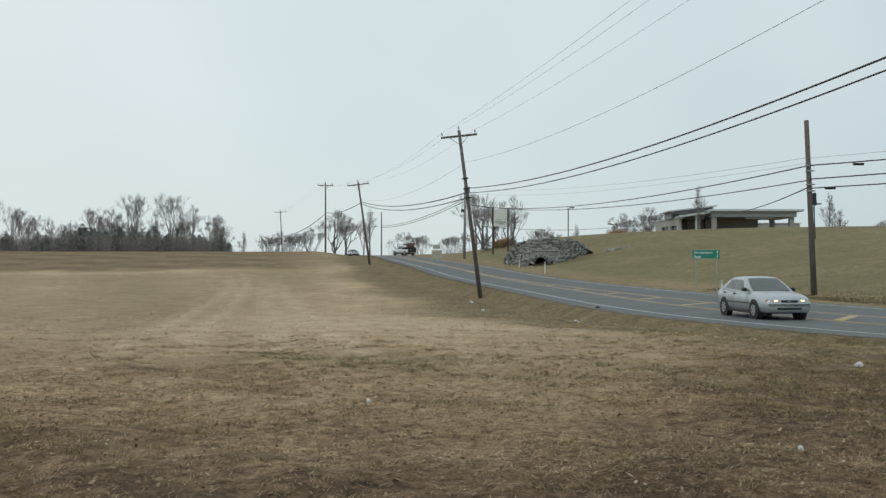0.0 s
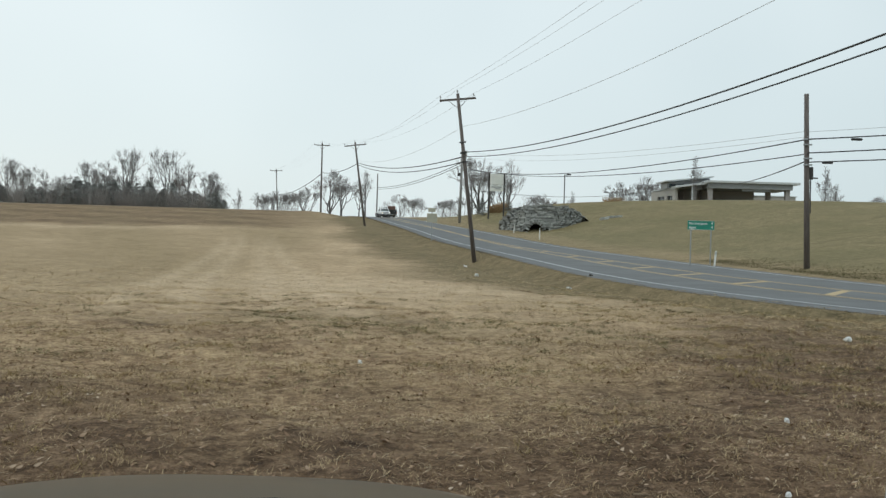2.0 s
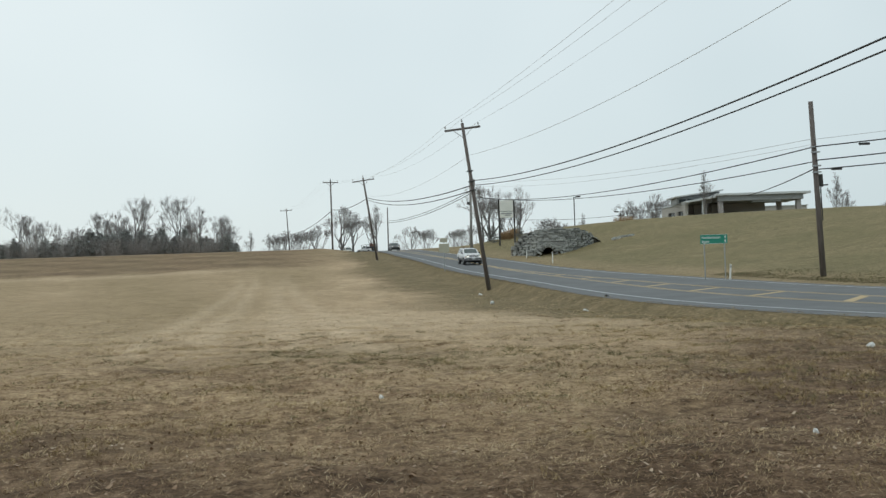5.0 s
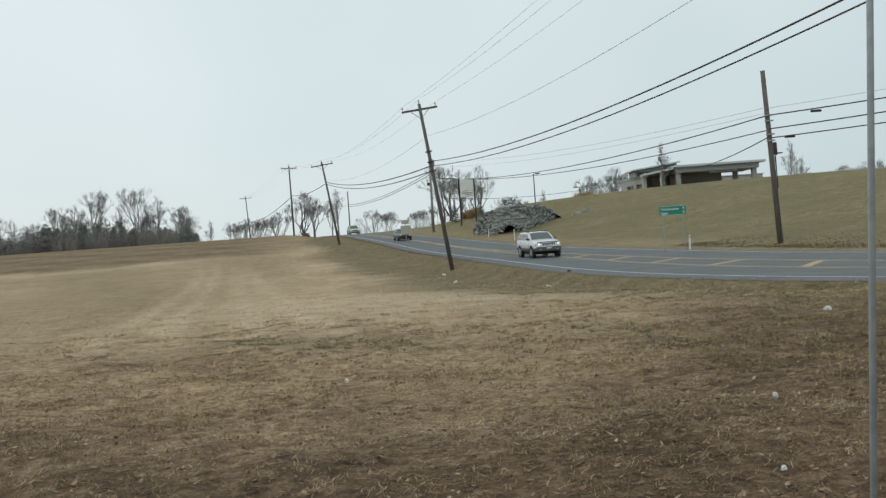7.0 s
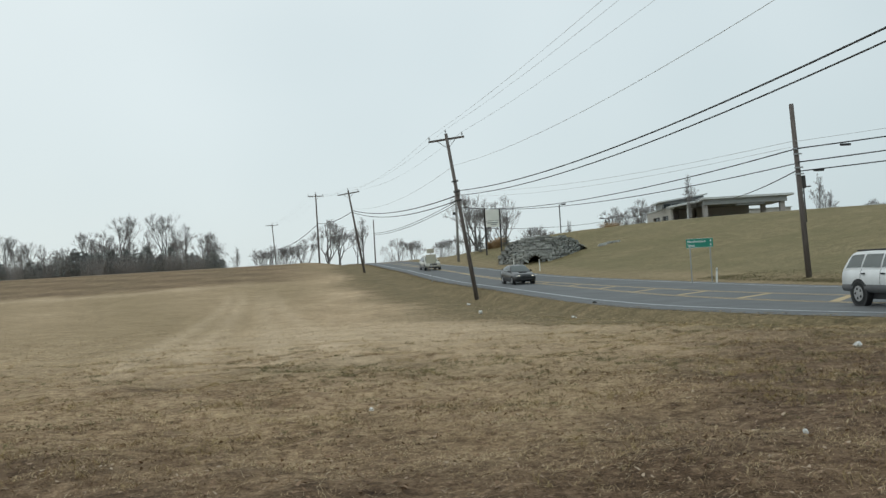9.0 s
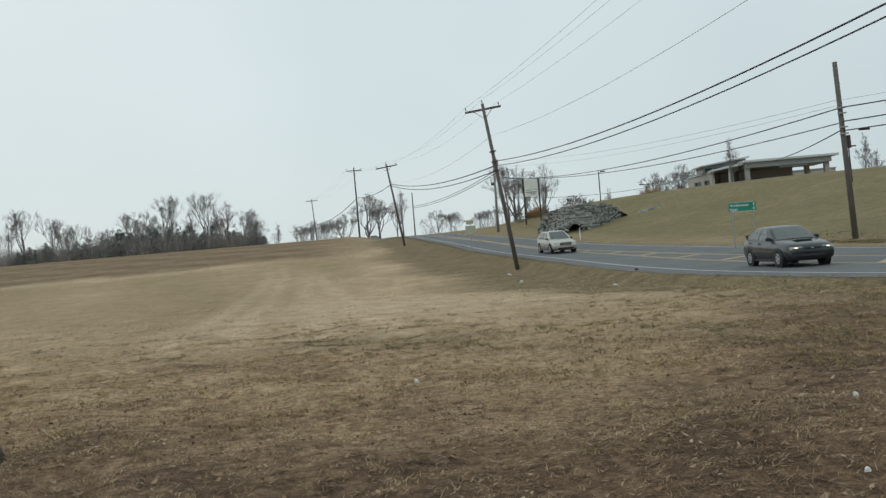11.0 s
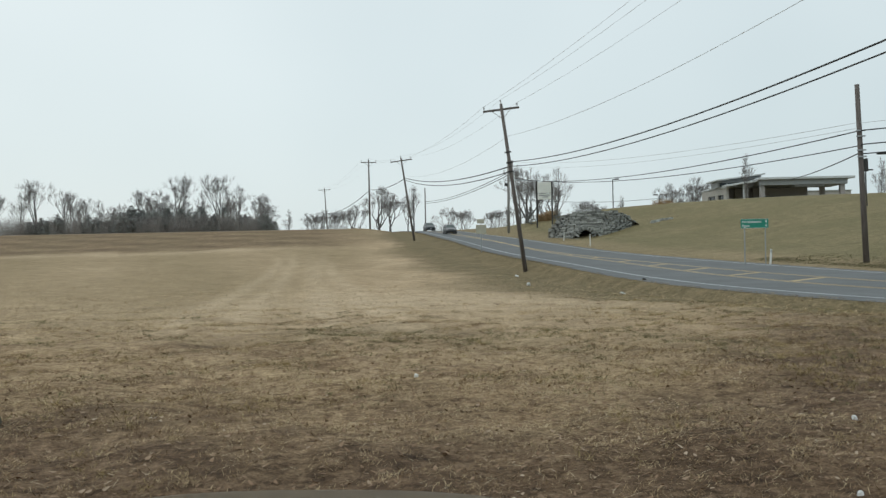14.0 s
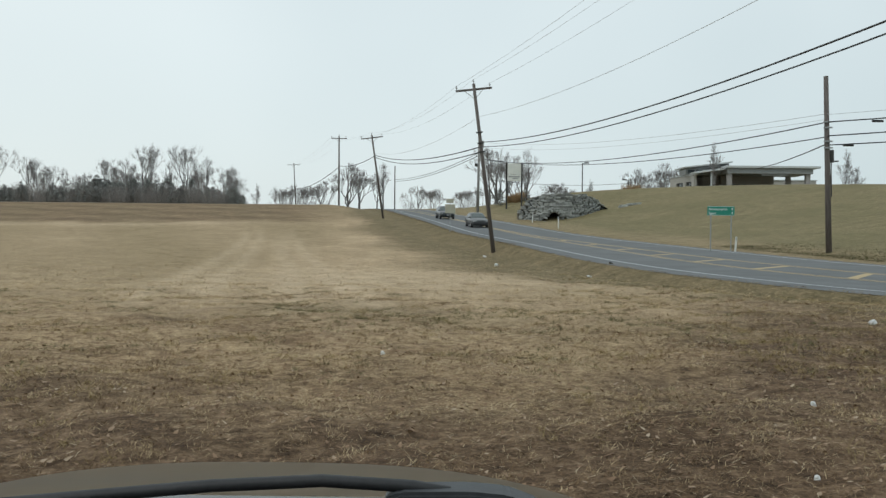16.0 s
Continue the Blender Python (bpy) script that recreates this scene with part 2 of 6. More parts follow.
def nearest(x, y):
    """Index of the nearest point of the road's way, and the distance from its line, positive towards the lawn."""
    x, y = np.asarray(x, float), np.asarray(y, float)
    idx = np.zeros(x.shape, int)
    step = 6
    cx, cy = LX[::step], LY[::step]
    for k in range(0, len(x), 4000):
        d2 = (x[k:k + 4000, None] - cx) ** 2 + (y[k:k + 4000, None] - cy) ** 2
        idx[k:k + 4000] = d2.argmin(1) * step
    best = None
    for off in range(-step, step + 1):
        j = np.clip(idx + off, 0, len(LX) - 1)
        d2 = (x - LX[j]) ** 2 + (y - LY[j]) ** 2
        if best is None:
            best, bj = d2, j
        else:
            sw = d2 < best
            best, bj = np.where(sw, d2, best), np.where(sw, j, bj)
    d = (x - LX[bj]) * NX[bj] + (y - LY[bj]) * NY[bj]
    side = np.where(d >= 0, 1.0, -1.0)
    return bj, side * np.sqrt(best)


field_rise = spline([-400, -30, 0, 30, 45, 60, 80, 100, 119, 135, 152, 165, 180, 210, 260, 400, 1000], [-3, -0.4, 0, 0, 0.02, 0.12, 0.65, 1.7, 3.0, 4.3, 5.45, 5.93, 5.95, 5.6, 4.6, 2, 0])


hilltop = spline([-400, 0, 40, 70, 85, 100, 111, 119, 138, 149, 165, 200, 400], [3.5, 4.2, 5.2, 5.95, 6.4, 7.2, 7.65, 7.85, 7.35, 6.6, 6.1, 6.0, 4.5])
hillside = spline([-400, 60, 100, 119, 138, 149, 165, 400], [44, 44, 40, 32, 17, 14, 14, 14])


def height(x, y):
    x, y = np.asarray(x, float), np.asarray(y, float)
    shape = x.shape
    x, y = x.ravel(), y.ravel()
    j, d = nearest(x, y)
    zr, wide = LZ[j], WIDE[j]
    field = field_rise(y) + 0.35 * np.exp(-((x + 18.8) / 4.5) ** 2 - ((y - 152) / 4) ** 2)
    far = d - wide - SHOULDER
    plateau = hilltop(LY[j]) - 0.015 * np.clip(far - 90, 0, 400)
    ramp_z = zr + (np.maximum(plateau, zr + 0.5) - zr) * smooth((far + 3) / (hillside(LY[j]) + 3), 0, 1)
    # field side: level with the road, then a shallow dip, then the field
    out = -d - SHOULDER
    bank = smooth(out, 0.1, 6.5 + 6 * smooth(LY[j], 90, 130))
    left = zr * (1 - bank) + field * bank - (0.38 + 0.24 * np.exp(-((y - 62) / 16) ** 2)) * np.exp(-((out - 1.9) / 1.5) ** 2) * smooth(out, 0, 1.2)
    z = np.where(d < wide / 2, left, ramp_z)
    z = z - 0.07 * smooth(-np.maximum(out, far), 0.0, 0.7)
    z = z - 0.5 * np.exp(-((x - 11.8) / 4.5) ** 2 - ((y - 108.9) / 2.6) ** 2) * smooth(far, 0.3, 2.5)      # hollow before the old kiln
    return z.reshape(shape)


def hz(x, y):
    return float(height(np.array([x]), np.array([y]))[0])


def lumps(x, y):
    """Small unevenness of the turf."""
    return 0.022 * (np.sin(1.7 * x + 0.9 * y + 1.3 * np.sin(0.8 * y)) + np.sin(2.3 * y - 1.1 * x + 1.7 * np.sin(0.9 * x))) + 0.012 * (np.sin(4.9 * x + 3.1 * y) + np.sin(5.7 * y - 3.7 * x + 1.9))


def build_ground():
    radii = np.concatenate([np.arange(0.5, 12, 0.3), 12 * 1.022 ** np.arange(0, 130), [220, 250, 290, 350, 450, 600, 900, 1500, 3000]])
    fan = np.concatenate([np.radians(np.arange(-40, 40, 0.45)), np.radians(np.arange(40, 320, 5.0))])
    n, k = len(radii), len(fan)
    rr, aa = np.meshgrid(radii, fan, indexing="ij")
    x, y = (rr * np.sin(aa)).ravel(), (rr * np.cos(aa)).ravel()
    z = height(x, y)
    j, d = nearest(x, y)
    off = np.maximum(-d - SHOULDER, d - WIDE[j] - SHOULDER)
    near = (rr.ravel() < 90) & (off > 0.6)
    z[near] += lumps(x[near], y[near]) * np.where(d[near] < 0, 1.0, 0.35)
    far = rr.ravel() > 400
    z[far] = np.minimum(z[far], 2.0) - (rr.ravel()[far] - 400) * 0.001
    verts = [(0.0, 0.0, hz(0, 0))] + list(zip(x.tolist(), y.tolist(), z.tolist()))
    faces = [(0, 1 + (b + 1) % k, 1 + b) for b in range(k)]
    for a in range(n - 1):
        for b in range(k):
            c = (b + 1) % k
            faces.append((1 + a * k + b, 1 + a * k + c, 1 + (a + 1) * k + c, 1 + (a + 1) * k + b))
    me = bpy.data.meshes.new("ground")
    me.from_pydata(verts, [], faces)
    # how much lawn, roadside verge and brown weeds
    out = -d - SHOULDER
    lawn = np.where(d > WIDE[j] / 2, 1.0, 0.0)
    verge = np.where(d < 0, 0.97 * (1 - smooth(out, 5 - 0.5 * np.sin(y * 0.9), 9.0 + 1.5 * np.sin(y * 0.21))), 0.0)
    verge = np.where((d > WIDE[j] / 2), 0.55 * (1 - smooth(d - WIDE[j], 1.5, 6)), verge)
    ydist = y + 0.15 * x + 1.2 * np.sin(x * 0.5) + 0.8 * np.sin(x * 1.3)
    brown = np.maximum(1 - smooth(ydist, 9, 23), 0.9 * smooth(y - 0.24 * (x + 49) + 1.5 * np.sin(x * 0.3) + np.sin(x * 0.9), 102, 107) * smooth(out, 5, 18))
    verge = np.maximum(verge, np.where(d < 0, 0.25 * np.exp(-((ydist - 24) / 4.0) ** 2) * smooth(x, -1, 4) + 0.3 * np.exp(-((ydist - 13.8) / 1.7) ** 2) * np.exp(-((x - 0.5) / 4.5) ** 2), 0))
    verge = np.maximum(verge, 0.6 * np.exp(-((x + 2.3) / 1.3) ** 2 - ((y - 15.3) / 1.2) ** 2))
    lawn = np.where(d > WIDE[j] / 2, np.clip(1 - verge, 0, 1), 0)
    weedy = 1 - 0.92 * np.where(d > WIDE[j], np.exp(-((d - WIDE[j] - 2.6) / 1.9) ** 2), 0) * smooth(x, 15, 19)
    lawn, verge = lawn * weedy, np.where(d > 0, np.maximum(verge, 0.92 * (1 - weedy)), verge)
    cover = np.zeros((len(verts), 4), np.float32)
    cover[:, 3] = 1
    cover[1:, 0], cover[1:, 1], cover[1:, 2] = lawn, verge, brown
    cover[0, 2] = 1
    marks = np.zeros((len(verts), 4), np.float32)
    marks[:, 3] = 1
    lane = x + 4.4 + 0.19 * (y - 14) + 0.06 * np.sin(y * 0.3)      # tracks of a mower
    track = sum(np.exp(-((lane - o) / 0.42) ** 2) for o in (-0.9, 0.3, 2.1, 3.3)) * smooth(y, 13, 17) * (1 - smooth(y, 70, 110))
    pale = np.exp(-((x + 0.5) / 6.0) ** 2 - ((y - 26) / 10) ** 2)
    edge = y - 0.24 * (x + 49) + 1.5 * np.sin(x * 0.3) + np.sin(x * 0.9)      # where the mowing stops
    marks[1:, 0] = np.clip(0.45 * track + 0.55 * pale + 0.42 * np.exp(-((edge - 100) / 2.6) ** 2) * smooth(-x, 14, 30), 0, 0.88) * (d < 0)
    wob = 0.6 * np.sin(1.9 * x + 0.7 * y) + 0.5 * np.sin(2.7 * y - x) + 0.4 * np.sin(4.3 * x + 1.0)
    corner = smooth(x - 0.26 * y + 0.5 * wob, -1.2, 1.4) * (1 - smooth(y + wob, 12, 23))
    strip = 1 - smooth(y + 0.9 * wob, 6.2, 9.6)
    marks[1:, 1] = np.clip(0.95 * corner + (0.5 + 0.35 * smooth(-x, 1.2, 3.0)) * strip + 0.5 * (1 - smooth(y + 0.5 * wob, 5.0, 6.6)) + 0.35 * smooth(wob, 0.7, 1.4) * (1 - smooth(y, 12, 20)), 0, 0.9)
    band = smooth(y - 0.24 * (x + 49) + 1.5 * np.sin(x * 0.3) + np.sin(x * 0.9), 103, 107) * smooth(out, 5, 18) * (y < 190)
    marks[1:, 1] = np.maximum(marks[1:, 1], band * (0.5 + 0.25 * np.sin(0.13 * x + 0.6 * y) * np.sin(0.31 * x)))
    foot = np.where(d > WIDE[j], np.exp(-((d - WIDE[j] - 2.6 - 0.5 * wob) / 1.9) ** 2), 0) * smooth(x, 15, 19)     # weeds along the lawn's foot
    marks[1:, 1] = np.maximum(marks[1:, 1], 0.05 * foot)
    # a short dark streak across the field, in colour only
    dark_streak = np.exp(-((x + 4.2) / 0.7) ** 2 - ((y - 13.7) / 0.3) ** 2)
    marks[1:, 1] = np.maximum(marks[1:, 1], 0.85 * dark_streak)
    marks[0, 1] = 0.8
    marks[1:, 2] = np.where(d < 0, smooth(-x + 0.4 * wob - 0.09 * y, 0.5, 7) * smooth(y, 12, 24), 0) * (0.75 + 0.25 * np.sin(0.4 * x + 0.15 * y))   # olive mown grass
    att = me.color_attributes.new("marks", "FLOAT_COLOR", "POINT")
    att.data.foreach_set("color", marks.ravel())
    att = me.color_attributes.new("cover", "FLOAT_COLOR", "POINT")
    att.data.foreach_set("color", cover.ravel())
    ob = link_part("ground", me, "ground", smooth=True)
    return tagged(ob, "dry winter grass field and mown lawn rising to a crest", "ground", kind="structure")


ground = build_ground()


def ribbon(name, s0, s1, step, d0, d1, up, mat, parent=None, label=""):
    """A strip of the road between two offsets from its field-side line; each a number or a function of the way's index."""
    s = np.arange(s0, s1 + step / 2, step)
    get = lambda d: np.interp(s, SS, d) if isinstance(d, np.ndarray) else np.full(len(s), float(d))
    verts = []
    for si, a, b in zip(s, get(d0), get(d1)):
        verts += [along(si, a, up), along(si, b, up)]
    faces = [(2 * i, 2 * i + 1, 2 * i + 3, 2 * i + 2) for i in range(len(s) - 1)]
    me = bpy.data.meshes.new(name)
    me.from_pydata(verts, [], faces)
    return link_part(name, me, mat, parent, label)


def way_at(y):
    """Metres of the way at which the road's line passes that y."""
    return float(np.interp(y, LY, SS))


END = SS[-1]
road = ribbon("road", 0, END, 1.0, np.full(len(SS), -SHOULDER), WIDE + SHOULDER, 0.0, "asphalt")
tagged(road, "grey worn asphalt road with painted median curving over a hill", "road", kind="structure")
ribbon("edge_line", 0, END, 1.0, -0.075, 0.075, 0.006, "white_paint", road, "white edge line")
ribbon("edge_line", 0, END, 1.0, WIDE - 0.075, WIDE + 0.075, 0.006, "white_paint", road, "white edge line")
for base in (np.full(len(SS), LANE), LANE + MEDIAN):
    for off in (-0.14, 0.14):
        ribbon("centre_line", 0, END, 1.0, base + off - 0.065, base + off + 0.065, 0.006, "yellow_paint", road, "yellow centre line")
hatch = way_at(14) - 0.9
while hatch < way_at(84):
    m0 = float(np.interp(hatch, SS, MEDIAN))
    bm = B()
    a, b = along(hatch, LANE + 0.22, 0.007), along(hatch + 0.55, LANE + 0.22, 0.007)
    c, d = along(hatch + m0 * 0.9 + 0.55, LANE + m0 - 0.22, 0.007), along(hatch + m0 * 0.9, LANE + m0 - 0.22, 0.007)
    bm.faces.new([bm.verts.new(p) for p in (a, d, c, b)])
    part("hatch_bar", bm, "yellow_paint", road, "yellow diagonal median bar")
    hatch += 6.6


# ---------------------------------------------------------------- utility poles and their lines
def pole_frame(x, y, lean_x, lean_y):
    """A pole's pose at the ground, leaning by so many degrees towards +x and +y."""
    return Matrix.Translation((x, y, hz(x, y) - 0.15)) @ Euler((radians(-lean_y), radians(lean_x), 0)).to_matrix().to_4x4()


def crossarm_pole(name, m, tall, arm, turn, label, r=0.15):
    ob = thing(name, m, label, "utility pole", "utility poles along the road")
    bm = B()
    rod(bm, (0, 0, -0.4), (0, 0, tall), r, r * 0.68, 14)
    part("shaft", bm, "wood_pole", ob, smooth=True)
    rot = Matrix.Rotation(radians(turn), 4, "Z")
    bm = B()
    box(bm, -arm, arm, 0.13, 0.25, tall - 0.42, tall - 0.29, 0.01)
    bm.transform(rot)
    part("crossarm", bm, "wood_pole", ob)
    for sx in (-1, 1):
        bm = B()
        rod(bm, (sx * 0.62, 0.26, tall - 0.40), (sx * 0.05, 0.16, tall - 0.95), 0.018, seg=6)
        bm.transform(rot)
        part("arm_brace", bm, "grey_pole", ob, "flat steel arm brace")
    for sx, base in ((-arm + 0.08, tall - 0.29), (arm - 0.12, tall - 0.29), (0.0, tall)):
        bm = B()
        y0 = 0.19 if sx else 0.0
        rod(bm, (sx, y0, base), (sx, y0, base + 0.12), 0.02, seg=6)
        rod(bm, (sx, y0, base + 0.10), (sx, y0, base + 0.20), 0.07, 0.05, 8)
        rod(bm, (sx, y0, base + 0.19), (sx, y0, base + 0.27), 0.045, 0.03, 8)
        bm.transform(rot)
        part("insulator", bm, "porcelain", ob, "grey porcelain insulator")
    return ob


# places of the poles: x, y, height over ground, leaning in degrees
p1 = crossarm_pole("utility_pole", Matrix.Translation((0, 0, 0.21)) @ pole_frame(2.47, 63, -7.3, 0), 11.15, 1.22, 8, "leaning brown wooden utility pole with a crossarm")
for k, zz in enumerate((7.9, 7.2, 6.6)):
    bm = B()
    box(bm, -0.22, 0.22, -0.16, -0.10, zz - 0.05, zz + 0.05, 0.01)
    part("bracket", bm, "dark_metal", p1)
p2 = crossarm_pole("utility_pole", pole_frame(-9.15, 119, -8.2, 0), 10.7, 1.38, 10, "leaning weathered wooden utility pole on the field's edge")
p3 = crossarm_pole("utility_pole", pole_frame(-18.8, 152, -0.3, 0), 11.25, 1.25, 12, "upright weathered wooden utility pole on a grassy mound")
p4 = crossarm_pole("utility_pole", pole_frame(-40.5, 240, -3.0, 0), 12.9, 1.5, 20, "far wooden utility pole among bare trees")
p0 = crossarm_pole("utility_pole", pole_frame(11.8, 13.0, -1.0, 0), 11.7, 1.22, 30, "brown wooden utility pole beside the road's near bend")


def plain_pole(name, m, tall, r, mat, label):
    ob = thing(name, m, label, "utility pole", "utility poles along the road")
    bm = B()
    rod(bm, (0, 0, -0.4), (0, 0, tall), r, r * 0.75, 14)
    part("shaft", bm, mat, ob, smooth=True)
    return ob


rp = plain_pole("utility_pole", pole_frame(20.3, 52, -1.9, 0), 9.75, 0.165, "wood_pole", "dark wooden utility pole with cable hardware on the lawn")
bm = B()
box(bm, 0.16, 0.34, -0.10, 0.10, 5.05, 5.75, 0.03)
part("cable_box", bm, "dark_metal", rp, "grey cable terminal box")
bm = B()
rod(bm, (0.2, 0, 3.2), (0.2, 0, 5.0), 0.03, seg=8)
part("riser_conduit", bm, "dark_metal", rp)
for zz in (7.25, 6.95, 6.2, 5.85):
    bm = B()
    box(bm, -0.24, 0.24, -0.20, -0.13, zz - 0.04, zz + 0.04, 0.01)
    part("bracket", bm, "steel", rp)
gp = plain_pole("utility_pole", pole_frame(3.0, 133, 0.6, 0), 10.6, 0.2, "grey_pole", "grey utility pole with a transformer across the road")
bm = B()
rod(bm, (0.42, -0.15, 9.35), (0.42, -0.15, 10.25), 0.24, 0.24, 14)
part("transformer", bm, "grey_pole", gp, "grey transformer can")
bm = B()
rod(bm, (-0.35, -0.1, 6.7), (-0.35, -0.1, 7.1), 0.22, 0.2, 10)
part("junction_can", bm, "dark_metal", gp)
sp = plain_pole("utility_pole", pole_frame(-14.4, 222, 0, 0), 10.6, 0.16, "wood_pole", "slim far wooden pole behind the crest")
rp2 = plain_pole("utility_pole", pole_frame(47, 34, 0, 0), 9.8, 0.165, "wood_pole", "dark wooden utility pole beside the lawn")
low = plain_pole("utility_pole", pole_frame(-84, 262, 0, 0), 7.5, 0.13, "wood_pole", "short far wooden pole behind the crest")


def on(ob, x, y, z):
    return ob.matrix_world @ Vector((x, y, z))


def span(a, b, sag, r, mat, label, name="overhead_cable", group="overhead lines", seg=24):
    """A cable that hangs from a to b."""
    a, b = Vector(a), Vector(b)
    pts = [a.lerp(b, i / seg) - Vector((0, 0, 4 * sag * (i / seg) * (1 - i / seg))) for i in range(seg + 1)]
    verts, faces = [], []
    side = (b - a).cross(Vector((0, 0, 1))).normalized()
    for p in pts:
        for q in range(6):
            g = q * math.pi / 3
            verts.append(p + r * (math.cos(g) * side + math.sin(g) * Vector((0, 0, 1))))
    for i in range(seg):
        for q in range(6):
            faces.append((i * 6 + q, i * 6 + (q + 1) % 6, i * 6 + 6 + (q + 1) % 6, i * 6 + 6 + q))
    me = bpy.data.meshes.new(name)
    me.from_pydata(verts, [], faces)
    ob = link_part(name, me, mat, smooth=True)
    return tagged(ob, label, "cable", group)


def tip(ob, k, tall, arm, turn):
    x, y, z = ((-arm + 0.08, 0.19, tall - 0.03), (arm - 0.12, 0.19, tall - 0.03), (0, 0, tall + 0.27))[k]
    return on(ob, *(Matrix.Rotation(radians(turn), 4, "Z") @ Vector((x, y, z))))


TOPS = [(p0, 11.7, 1.22, 30), (p1, 11.15, 1.22, 8), (p2, 10.7, 1.38, 10), (p3, 11.25, 1.25, 12), (p4, 12.9, 1.5, 20)]
for (a, b), sag in zip(zip(TOPS, TOPS[1:]), (0.5, 0.9, 0.5, 1.2)):
    for k in range(3):
        span(tip(a[0], k, *a[1:]), tip(b[0], k, *b[1:]), sag, 0.007, "wire", "thin bare power wire between crossarm insulators", "power_wire")
# neutral wire below the arm and the two thick bundles
span(on(p0, -0.15, -0.1, 8.9), on(p1, 0.15, -0.1, 8.95), 0.9, 0.010, "wire", "thin bare neutral wire below the crossarm", "power_wire")
span(on(p1, 0.15, -0.1, 8.95), on(p2, 0.15, -0.1, 8.4), 1.0, 0.010, "wire", "thin bare neutral wire below the crossarm", "power_wire")
for za, zb, sag, r in ((6.80, 7.25, 0.92, 0.026), (6.52, 6.94, 0.92, 0.022)):
    span(on(p0, -0.18, -0.15, za), on(p1, 0.0, -0.17, zb), sag, r, "cable", "thick black communication cable slung along the poles")
for za, zb, sag, r in ((6.95, 8.15, 0.75, 0.038), (6.62, 7.9, 0.85, 0.034)):
    span(on(p1, 0, -0.17, za), on(p2, 0, -0.17, zb), sag, r, "cable", "thick black communication cable slung along the poles")
span(on(p2, 0, -0.17, 8.0), on(p3, 0, -0.17, 6.5), 0.5, 0.04, "cable", "thick black communication cable slung along the poles")
span(on(p3, 0, -0.17, 6.3), on(p4, 0, -0.17, 6.5), 1.0, 0.05, "cable", "thick black communication cable slung along the poles")
for za, zb, sag in ((7.5, 5.9, 0.9), (7.15, 5.5, 0.9)):
    span(on(gp, 0, -0.2, za + 1.1), on(sp, 0, -0.17, zb + 1.5), sag, 0.045, "cable", "black cable across the road to a far pole")
# lines of the lawn-side poles
for za, zb, sag, r, mat in ((7.7, 10.1, 0.9, 0.014, "wire"), (7.4, 9.4, 0.9, 0.012, "wire"), (7.25, 7.75, 1.3, 0.034, "cable"), (6.45, 7.9, 1.25, 0.03, "cable")):
    span(on(rp, 0, -0.17, za), on(gp, 0.1, -0.2, zb), sag, r, mat, "overhead line above the lawn between two poles")
for za, zb, r, mat in ((7.65, 8.1, 0.012, "wire"), (7.25, 7.5, 0.036, "cable"), (6.5, 6.9, 0.036, "cable"), (6.0, 6.1, 0.034, "cable")):
    span(on(rp, 0, -0.17, za), on(rp2, 0, -0.17, zb), 0.35, r, mat, "overhead line above the lawn between two poles")
for x, y, z in ((21.0, 51.4, 5.96), (22.2, 50.6, 7.17)):
    bm = B()
    rod(bm, (-0.28, 0, 0), (0.28, 0, 0), 0.07, seg=8)
    ob = part("splice_case", bm, "cable")
    ob.location = (x, y, z + hz(20.3, 52) - 0.15)
    tagged(ob, "black splice case hanging on an overhead cable", "splice case", "splice cases")
span(on(rp, 0, -0.17, 6.1), (42.6, 147.4, 11.7), 0.7, 0.035, "cable", "black service cable from the pole to the building")
span(on(gp, 0.1, -0.2, 5.0), (36.0, 149.7, 10.6), 1.2, 0.03, "cable", "black service cable low over the lawn's crest")


# ---------------------------------------------------------------- materials of the built things
M["stone"] = plain("grey_field_stone", (0.155, 0.162, 0.155), (0.42, 0.425, 0.395), 2.2, 0.92, bump=0.7, dist=0.03, vary=0.45)
M["dark_earth"] = plain("dark_earth_fill", (0.055, 0.048, 0.036), (0.14, 0.12, 0.085), 3, 0.95)
M["beige_wall"] = plain("beige_split_block", (0.38, 0.36, 0.325), (0.48, 0.455, 0.415), 2.5, 0.9)
M["brown_brick"] = plain("brown_brick_wall", (0.31, 0.29, 0.275), (0.41, 0.385, 0.365), 5, 0.9)
M["white_metal"] = plain("white_metal_fascia", (0.52, 0.54, 0.54), (0.64, 0.66, 0.66), 2, 0.5, bump=0.05)
M["grey_metal"] = plain("grey_soffit_metal", (0.25, 0.26, 0.26), (0.34, 0.35, 0.35), 2, 0.55, bump=0.05)
M["sign_green"] = plain("green_reflective_sheet", (0.010, 0.20, 0.135), (0.022, 0.27, 0.19), 3, 0.4, bump=0)
M["sign_white"] = plain("white_reflective_sheet", (0.66, 0.70, 0.69), (0.78, 0.8, 0.79), 3, 0.4, bump=0)
M["cream_board"] = plain("cream_sign_face", (0.66, 0.67, 0.62), (0.76, 0.77, 0.71), 1.5, 0.5, bump=0.05)
M["pale_sign"] = plain("pale_back_of_sign", (0.38, 0.37, 0.29), (0.48, 0.465, 0.37), 2, 0.5, bump=0.05)
M["litter"] = plain("white_paper_litter", (0.62, 0.62, 0.6), (0.82, 0.82, 0.8), 20, 0.7)


def glass_material(name, tint, rough=0.03):
    m, n, l, b = material(name, rough, 0, 0.35)
    v = coords(n, l)
    c = ramp_node(n, l, noise_node(n, l, v, 1.5, 2), [(0.3, tuple(0.75 * k for k in tint)), (0.7, tint)])
    l.new(c, b.inputs["Base Color"])
    return m


M["dark_glass"] = glass_material("dark_window_glass", (0.035, 0.045, 0.048))


